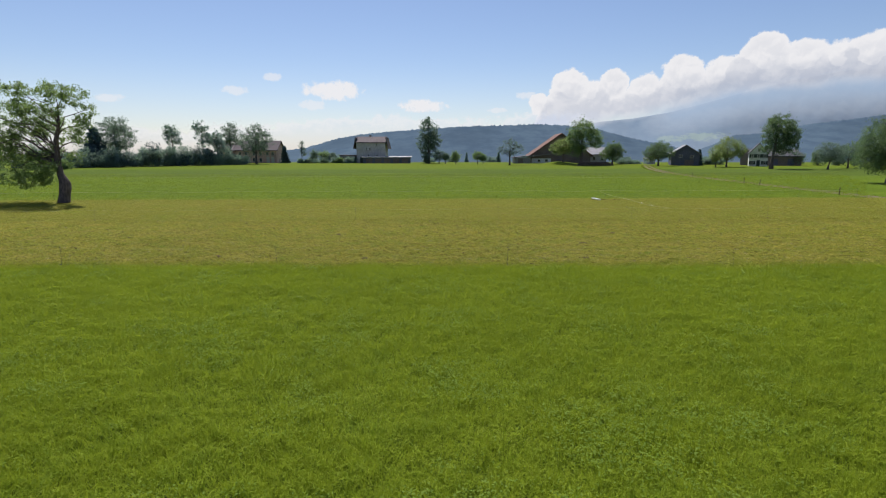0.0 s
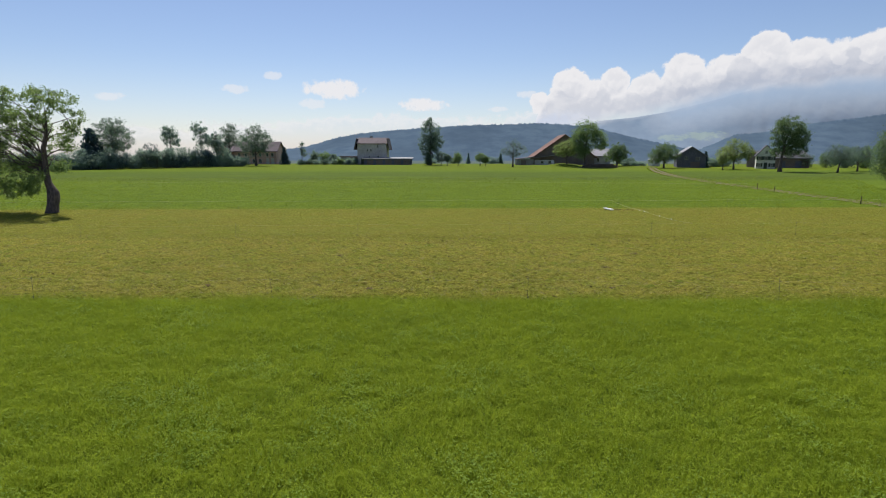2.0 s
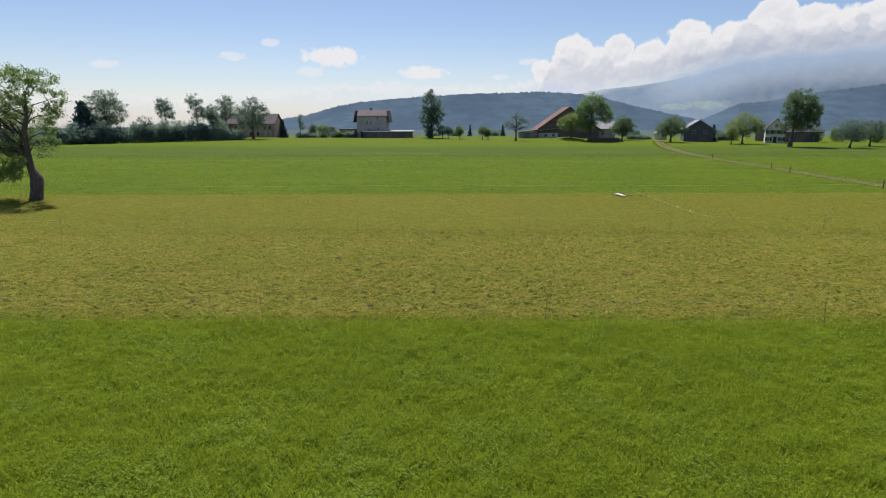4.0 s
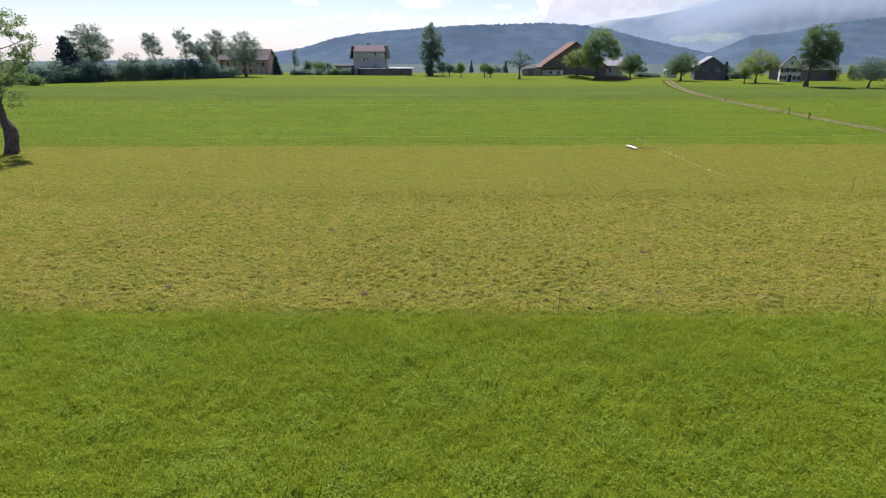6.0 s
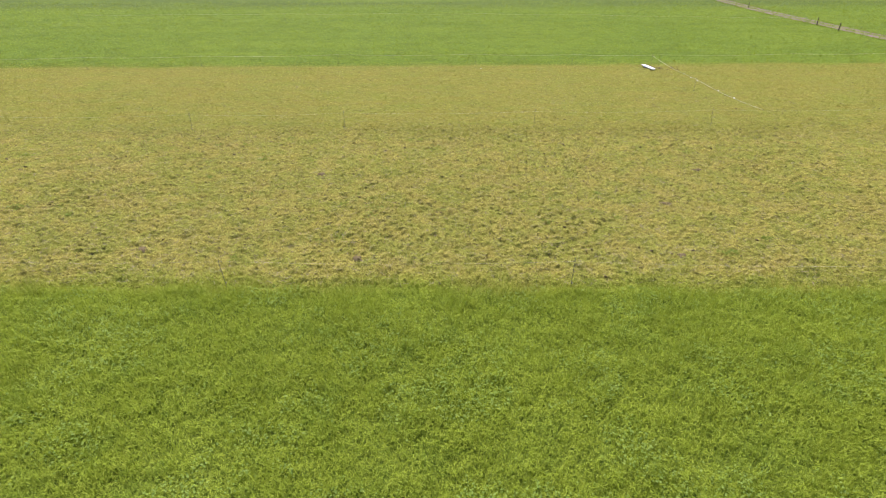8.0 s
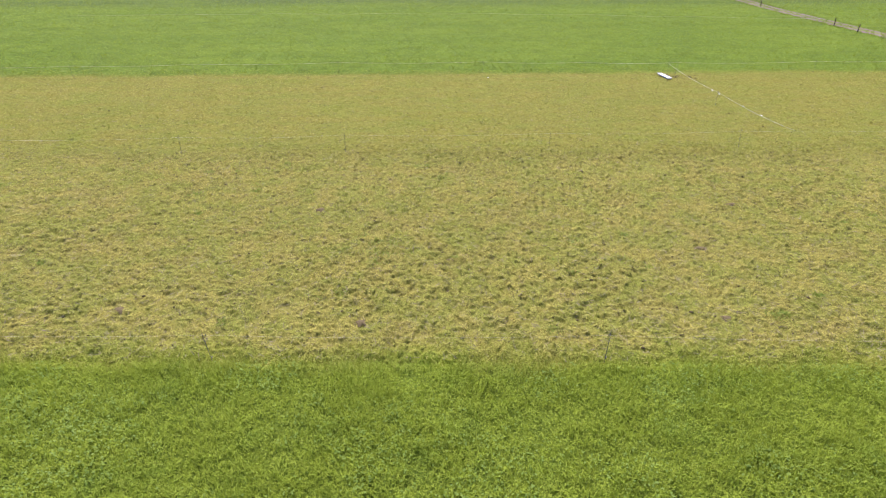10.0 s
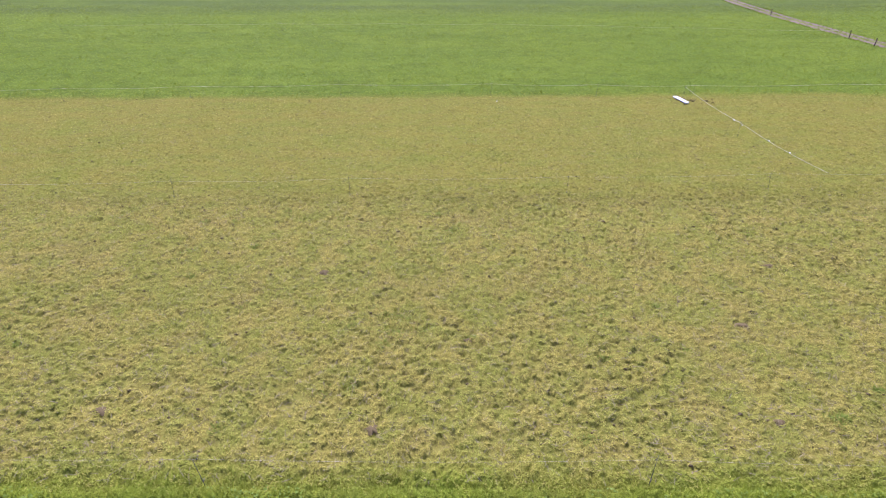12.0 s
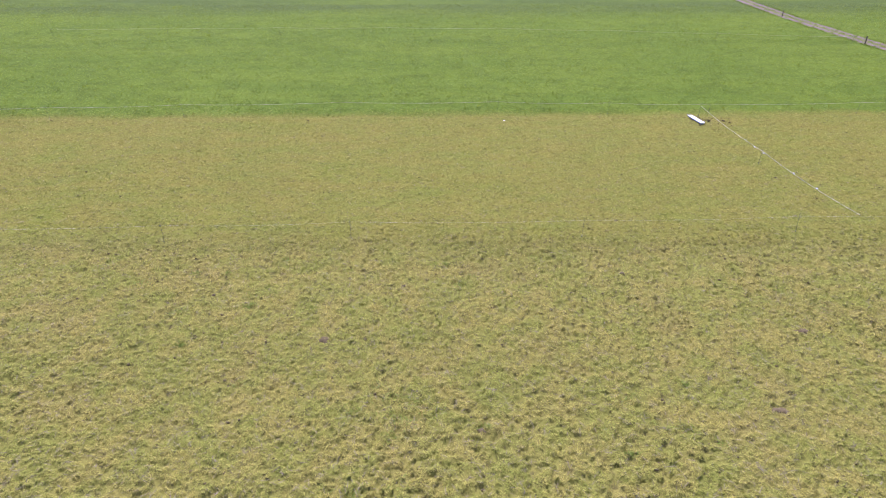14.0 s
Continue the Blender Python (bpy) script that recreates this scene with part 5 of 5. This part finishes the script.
def log_pile():
    """Split logs stacked under the big tree."""
    pile = tagged(empty("log_pile", 42.6, 158.6), "long stack of weathered split logs under the tree", "log pile")
    verts, faces = [], []
    tube(verts, faces, [Vector((0, -0.55, 0)), Vector((0, 0.55, 0))], [0.15, 0.14], 7)
    me = mesh_from("log", verts, faces, M_LOG)
    rng = np.random.default_rng(5)
    for r in range(4):
        for i in range(36 - r * 3):
            ob = new("log", me)
            ob.parent = pile
            ob.matrix_local = pose(-5.0 + i * 0.285 + r * 0.4 + rng.uniform(-0.03, 0.03), rng.uniform(-0.08, 0.08), 0.14 + r * 0.25, 0, rng.uniform(0, 360), rng.uniform(-4, 4))


log_pile()


# ---- the track and its fence ----
def build_track():
    line = [(43.5, 30.0), (43.3, 50.0), (43.2, 66.0), (43.2, 80.0), (43.4, 96.0), (45.0, 114.0), (48.4, 130.0), (52.6, 145.0), (57.0, 158.0), (60.0, 168.0)]
    ys = np.linspace(30, 164, 150)
    xs = np.interp(ys, [p[1] for p in line], [p[0] for p in line])
    for _ in range(8):
        xs[1:-1] = (xs[:-2] + 2 * xs[1:-1] + xs[2:]) / 4
    rng = np.random.default_rng(3)

    def strip(name, off, half, lift, material, label, wobble):
        verts, faces = [], []
        for i, (x, y) in enumerate(zip(xs, ys)):
            slim = half * float(np.interp(y, [105, 155], [1.0, 0.5]))
            a, b = slim * (1 + wobble * rng.uniform(-1, 1)), slim * (1 + wobble * rng.uniform(-1, 1))
            for j, s in enumerate((-a, -a * 0.5, 0.0, b * 0.5, b)):
                dip = 0.03 if abs(s) > half * 0.8 else 0.0
                verts.append((x + off + s, y, ground_height(x, y) + lift - dip))
            if i:
                for j in range(4):
                    p = (i - 1) * 5 + j
                    faces.append((p, p + 1, p + 6, p + 5))
        ob = new(name, mesh_from(name, verts, faces, material, True))
        tagged(ob, label, "track", kind="structure")

    strip("track_verge", 0.0, 1.25, 0.016, M_VERGE, "worn dry verge of the farm track", 0.25)
    strip("track_rut", -0.62, 0.36, 0.03, M_GRAVEL, "pale gravel wheel rut of the farm track", 0.18)
    strip("track_rut", 0.72, 0.36, 0.03, M_GRAVEL, "pale gravel wheel rut of the farm track", 0.18)


def track_tufts():
    """Grass left standing between the ruts and along the verge of the track."""
    rng = np.random.default_rng(9)
    n = 4000
    y = rng.uniform(46, 160, n)
    x = np.interp(y, [30, 50, 66, 80, 96, 114, 130, 145, 158], [43.5, 43.3, 43.2, 43.2, 43.4, 45.0, 48.4, 52.6, 57.0])
    x = x + np.choose(rng.integers(0, 4, n), [-1.45, -1.25, 0.05, 1.4]) + rng.normal(0, 0.2, n)
    z = ground_heights(x, y)
    h = rng.uniform(0.05, 0.14, n)
    a = rng.uniform(0, 2 * math.pi, n)
    base = np.stack([x, y, z], 1)
    side = np.stack([np.cos(a), np.sin(a), np.zeros(n)], 1) * 0.07
    up = np.stack([rng.normal(0, 0.12, n), rng.normal(0, 0.12, n), h], 1)
    ob = new("track_grass", soup("track_grass", np.stack([base - side, base + side, base + up], axis=1).reshape(-1, 3), 3, M_FAR))
    tagged(ob, "green tufts of grass along the farm track", "grass", kind="stuff")


track_tufts()
M_VERGE = two_scale("worn_verge", (0.115, 0.135, 0.03), (0.165, 0.155, 0.058), 1.2, 0.4, 0.95, 0.03, 9.0, 0.1)
build_track()


def wooden_post():
    thing = tagged(empty("fence_post", 0, 0, 0.0), "dark weathered wooden fence post beside the track", "fence post", "posts along the track")
    verts, faces = [], []
    tube(verts, faces, [Vector((0, 0, -0.3)), Vector((0.01, 0, 0.5)), Vector((0.0, 0, 0.82)), Vector((0, 0, 0.86))], [0.05, 0.046, 0.043, 0.028], 8)
    part("post", mesh_from("post", verts, faces, M_POST, True), None, thing)
    verts, faces = [], []
    tube(verts, faces, [Vector((-0.05, -0.02, 0.75)), Vector((-0.13, -0.02, 0.77))], [0.025, 0.02], 6)
    part("insulator", mesh_from("insulator", verts, faces, M_POLE), None, thing)
    return thing


rng_p = np.random.default_rng(8)
first = wooden_post()
spots = [(41.3, 58.5), (41.4, 73.6), (41.9, 78.4), (42.7, 96.6)]
for i, (x, y) in enumerate(spots):
    m = pose(x, y, ground_height(x, y), rng_p.uniform(-4, 4), rng_p.uniform(-3, 5), rng_p.uniform(0, 60))
    if i:
        copy_thing(first, m)
    else:
        first.matrix_world = m


def stake_mesh():
    verts, faces = [], []
    tube(verts, faces, [Vector((0, 0, -0.2)), Vector((0, 0, 0.5)), Vector((0, 0, 0.92))], [0.007, 0.007, 0.006], 6)
    tube(verts, faces, [Vector((0, 0, 0.1)), Vector((0.1, 0, 0.1))], [0.012, 0.01], 5)
    return mesh_from("stake", verts, faces, M_POLE, True)


ME_STAKE = stake_mesh()


def sagging(a, b, sag, n=12):
    return [a.lerp(b, f) - Vector((0, 0, sag * 4 * f * (1 - f))) for f in np.linspace(0, 1, n)]


def electric_fence(points, label, radius, sag=0.08, height=0.8, ends=True, seed=1):
    """A movable fence: thin stakes, each with its clip, and a pale tape from stake to stake."""
    rng = np.random.default_rng(seed)
    base = points[0]
    thing = tagged(empty("electric_fence", base[0], base[1]), label, "fence")
    z0 = ground_height(*base[:2])
    tops = []
    for j, (x, y) in enumerate(points):
        local = Vector((x - base[0], y - base[1], float(strip_height(np.float64(x), np.float64(y))) - z0))
        if ends or j < len(points) - 1:
            st = new("stake", ME_STAKE)
            st.parent = thing
            st.matrix_local = pose(*local, rng.uniform(-5, 5), rng.uniform(-6, 8), rng.uniform(0, 360))
        tops.append(local + Vector((0, 0, height)))
        verts, faces = [], []
        tube(verts, faces, [tops[-1] + Vector((0, 0, -0.02)), tops[-1] + Vector((0, 0, 0.03))], [0.011, 0.009], 6)
        part("clip", mesh_from("clip", verts, faces, M_POLE), None, thing)
    for a, b in zip(tops, tops[1:]):
        verts, faces = [], []
        tube(verts, faces, sagging(a, b, sag), [radius] * 12, 4)
        part("wire", mesh_from("wire", verts, faces, M_WIRE), None, thing)
    return thing


electric_fence([(-27.0, 22.4), (-15.7, 22.6), (-6.8, 22.55), (2.63, 22.55), (11.9, 22.45), (21.0, 22.4), (30.0, 22.4)], "thin electric fence wire on stakes along the grass edge", 0.0014, seed=2)
electric_fence([(-33.0, 36.3), (-22.9, 36.6), (-13.4, 36.9), (-5.85, 37.3), (3.7, 37.45), (12.9, 38.0), (22.3, 38.3), (32.0, 38.6)], "thin electric fence wire across the grazed strip", 0.003, seed=3)
electric_fence([(-46.0, 51.0), (-36.0, 51.9), (-27.5, 52.6), (-19.2, 53.5), (-9.0, 54.2), (1.55, 54.5), (9.0, 54.3), (15.6, 54.0), (26.0, 54.6), (35.0, 55.2), (41.0, 55.6)], "pale electric fence tape along the far grass edge", 0.009, seed=4)
electric_fence([(-44.0, 80.5), (-32.0, 81.4), (-20.0, 82.0), (-8.0, 82.4), (4.0, 82.4), (16.0, 81.4), (27.0, 80.0), (40.5, 78.4)], "pale electric fence tape through the far meadow", 0.009, seed=5)
cross = electric_fence([(14.85, 53.6), (15.0, 45.6), (15.5, 38.2)], "pale knotted fence rope across the grazed strip", 0.0095, 0.12, 0.78, ends=False, seed=6)
for f, r in ((0.9, 0.05), (1.02, 0.042), (1.38, 0.046), (1.62, 0.05), (0.76, 0.03)):
    a, b = (Vector((0, 0, 0.78)), Vector((0.15, -8.0, 0.74))) if f < 1 else (Vector((0.15, -8.0, 0.74)), Vector((0.65, -15.4, 0.7)))
    p = a.lerp(b, f if f < 1 else f - 1) - Vector((0, 0, 0.04))
    bm = bmesh.new()
    bmesh.ops.create_icosphere(bm, subdivisions=1, radius=r, matrix=Matrix.Translation(p) @ Matrix.Diagonal((0.8, 1.5, 0.7, 1.0)))
    part("knot", bm, M_WHITE, cross, "white tied knot")


def trough():
    """A long shallow white trough with a rim, lying on the ground."""
    t = tagged(empty("trough", 14.46, 53.0, float(strip_height(np.float64(14.46), np.float64(53.0))) + 0.02, turn=7.4), "long white plastic trough lying on trodden soil", "trough")
    bm = box(-0.13, 0.13, -0.85, 0.85, 0.0, 0.09, 0.0)
    top = [f for f in bm.faces if f.normal.z > 0.9]
    inner = bmesh.ops.inset_individual(bm, faces=top, thickness=0.035)
    bmesh.ops.translate(bm, vec=(0, 0, -0.02), verts=list(top[0].verts))
    for v in bm.verts:
        if v.co.z < 0.02:
            v.co.x *= 0.8
            v.co.y *= 0.95
    part("tub", bm, M_WHITE, t)
    part("rim", box(-0.155, -0.13, -0.87, 0.87, 0.066, 0.096, 0.006), M_WHITE, t)
    part("rim", box(0.13, 0.155, -0.87, 0.87, 0.066, 0.096, 0.006), M_WHITE, t)


trough()


# ---- bare patches, clods and stalks in the grazed strip ----
def soil_patch(x, y, rx, ry, seed):
    rng = np.random.default_rng(seed)
    verts, faces = [(0, 0, 0.03)], []
    n = 18
    for ring, f in ((0, 0.5), (1, 1.0)):
        for i in range(n):
            a = 2 * math.pi * i / n
            r = f * (1 + rng.uniform(-0.4, 0.4))
            verts.append((rx * r * math.cos(a), ry * r * math.sin(a), 0.03 + rng.uniform(0, 0.03) if ring == 0 else -0.02))
    for i in range(n):
        j = (i + 1) % n
        faces.append((0, 1 + i, 1 + j))
        faces.append((1 + i, 1 + n + i, 1 + n + j, 1 + j))
    ob = new("soil_patch", mesh_from("soil_patch", verts, faces, M_SOIL, True))
    ob.matrix_world = pose(x, y, float(strip_height(np.float64(x), np.float64(y))) + 0.015, 0, 0, 0)
    tagged(ob, "small patch of bare trodden brown soil", "soil patch", "bare patches")


for i, (x, y, rx, ry) in enumerate([(-1.0, 27.35, 0.22, 0.16), (-3.4, 24.0, 0.2, 0.2), (-5.8, 30.9, 0.25, 0.2), (7.1, 28.0, 0.28, 0.2), (6.3, 24.3, 0.25, 0.2), (9.6, 31.4, 0.3, 0.2), (-10.1, 24.6, 0.28, 0.22)]):
    soil_patch(x, y, rx * 0.75, ry * 0.7, 300 + i)


def scatter_clods():
    """Clods of earth and dung and dark weed tufts, strewn over the grazed strip."""
    rng = np.random.default_rng(77)
    bm = bmesh.new()
    bmesh.ops.create_icosphere(bm, subdivisions=1, radius=1.0)
    bm.verts.ensure_lookup_table()
    ball = np.array([v.co[:] for v in bm.verts])
    tri = np.array([[v.index for v in f.verts] for f in bm.faces])
    bm.free()
    n = 2600
    y = np.where(rng.uniform(0, 1, n) < 0.7, rng.uniform(23, 38, n), rng.uniform(38, 54, n))
    x = rng.uniform(-1, 1, n) * (y * 0.8)
    near = np.sin(x * 0.5 + 2 * np.sin(y * 0.4)) + rng.normal(0, 0.6, n)
    keep = near > -0.3
    x, y = np.concatenate([x[keep], rng.normal(15.2, 0.8, 90)]), np.concatenate([y[keep], rng.normal(53.1, 0.4, 90)])
    n = len(x)
    s = rng.lognormal(math.log(0.022), 0.35, n) * np.where(np.arange(n) < keep.sum(), 1.0, 1.45)
    z = strip_height(x, y)
    pts = ball[None] * s[:, None, None] * np.array([1.3, 1.1, 0.7]) * rng.uniform(0.75, 1.25, (n, len(ball), 1)) + np.stack([x, y, z + 0.2 * s], 1)[:, None]
    faces = (tri[None] + (np.arange(n) * len(ball))[:, None, None]).reshape(-1, 3)
    ob = new("earth_clods", mesh_from("earth_clods", pts.reshape(-1, 3).tolist(), faces.tolist(), M_SOIL, True))
    tagged(ob, "small dark clods of earth strewn over the grass", "clods", kind="stuff")


scatter_clods()


def scatter_straw():
    """Dry stalks left lying on the grazed strip."""
    rng = np.random.default_rng(78)
    n = 16000
    y = 22.6 + rng.beta(1.0, 1.8, n) * 31.0
    x = rng.uniform(-1, 1, n) * (y * 0.8)
    a = rng.uniform(0, math.pi, n)
    l = rng.uniform(0.08, 0.26, n)
    w = rng.uniform(0.005, 0.01, n)
    z = strip_height(x, y) + rng.uniform(0.02, 0.05, n)
    d = np.stack([np.cos(a), np.sin(a), rng.normal(0, 0.12, n)], 1) * l[:, None] * 0.5
    s = np.stack([-np.sin(a), np.cos(a), rng.normal(0, 0.3, n)], 1) * w[:, None] * 0.5
    c = np.stack([x, y, z], 1)
    q = np.stack([c - d - s, c + d - s, c + d + s, c - d + s], axis=1).reshape(-1, 3)
    ob = new("dry_stalks", soup("dry_stalks", q, 4, M_STRAW))
    tagged(ob, "dry pale stalks lying on the grazed grass", "straw", kind="stuff")


scatter_straw()


def pale_stone(x, y, size, seed):
    """A small pale stone lying in the grazed grass."""
    rng = np.random.default_rng(seed)
    bm = bmesh.new()
    bmesh.ops.create_icosphere(bm, subdivisions=2, radius=size)
    for v in bm.verts:
        v.co *= rng.uniform(0.8, 1.15)
        v.co.z *= 0.6
    ob = part("stone", bm, M_WHITE, None)
    ob.matrix_world = pose(x, y, ground_height(x, y) + size * 0.3, 0, 0, rng.uniform(0, 360))
    tagged(ob, "small pale stone lying in the grazed grass", "stone", "pale stones")


for i, (x, y, s) in enumerate([(-14.0, 50.8, 0.05), (1.9, 52.9, 0.055), (-1.3, 45.5, 0.05), (-5.0, 43.2, 0.04), (11.5, 45.8, 0.04)]):
    pale_stone(x, y, s, 400 + i)
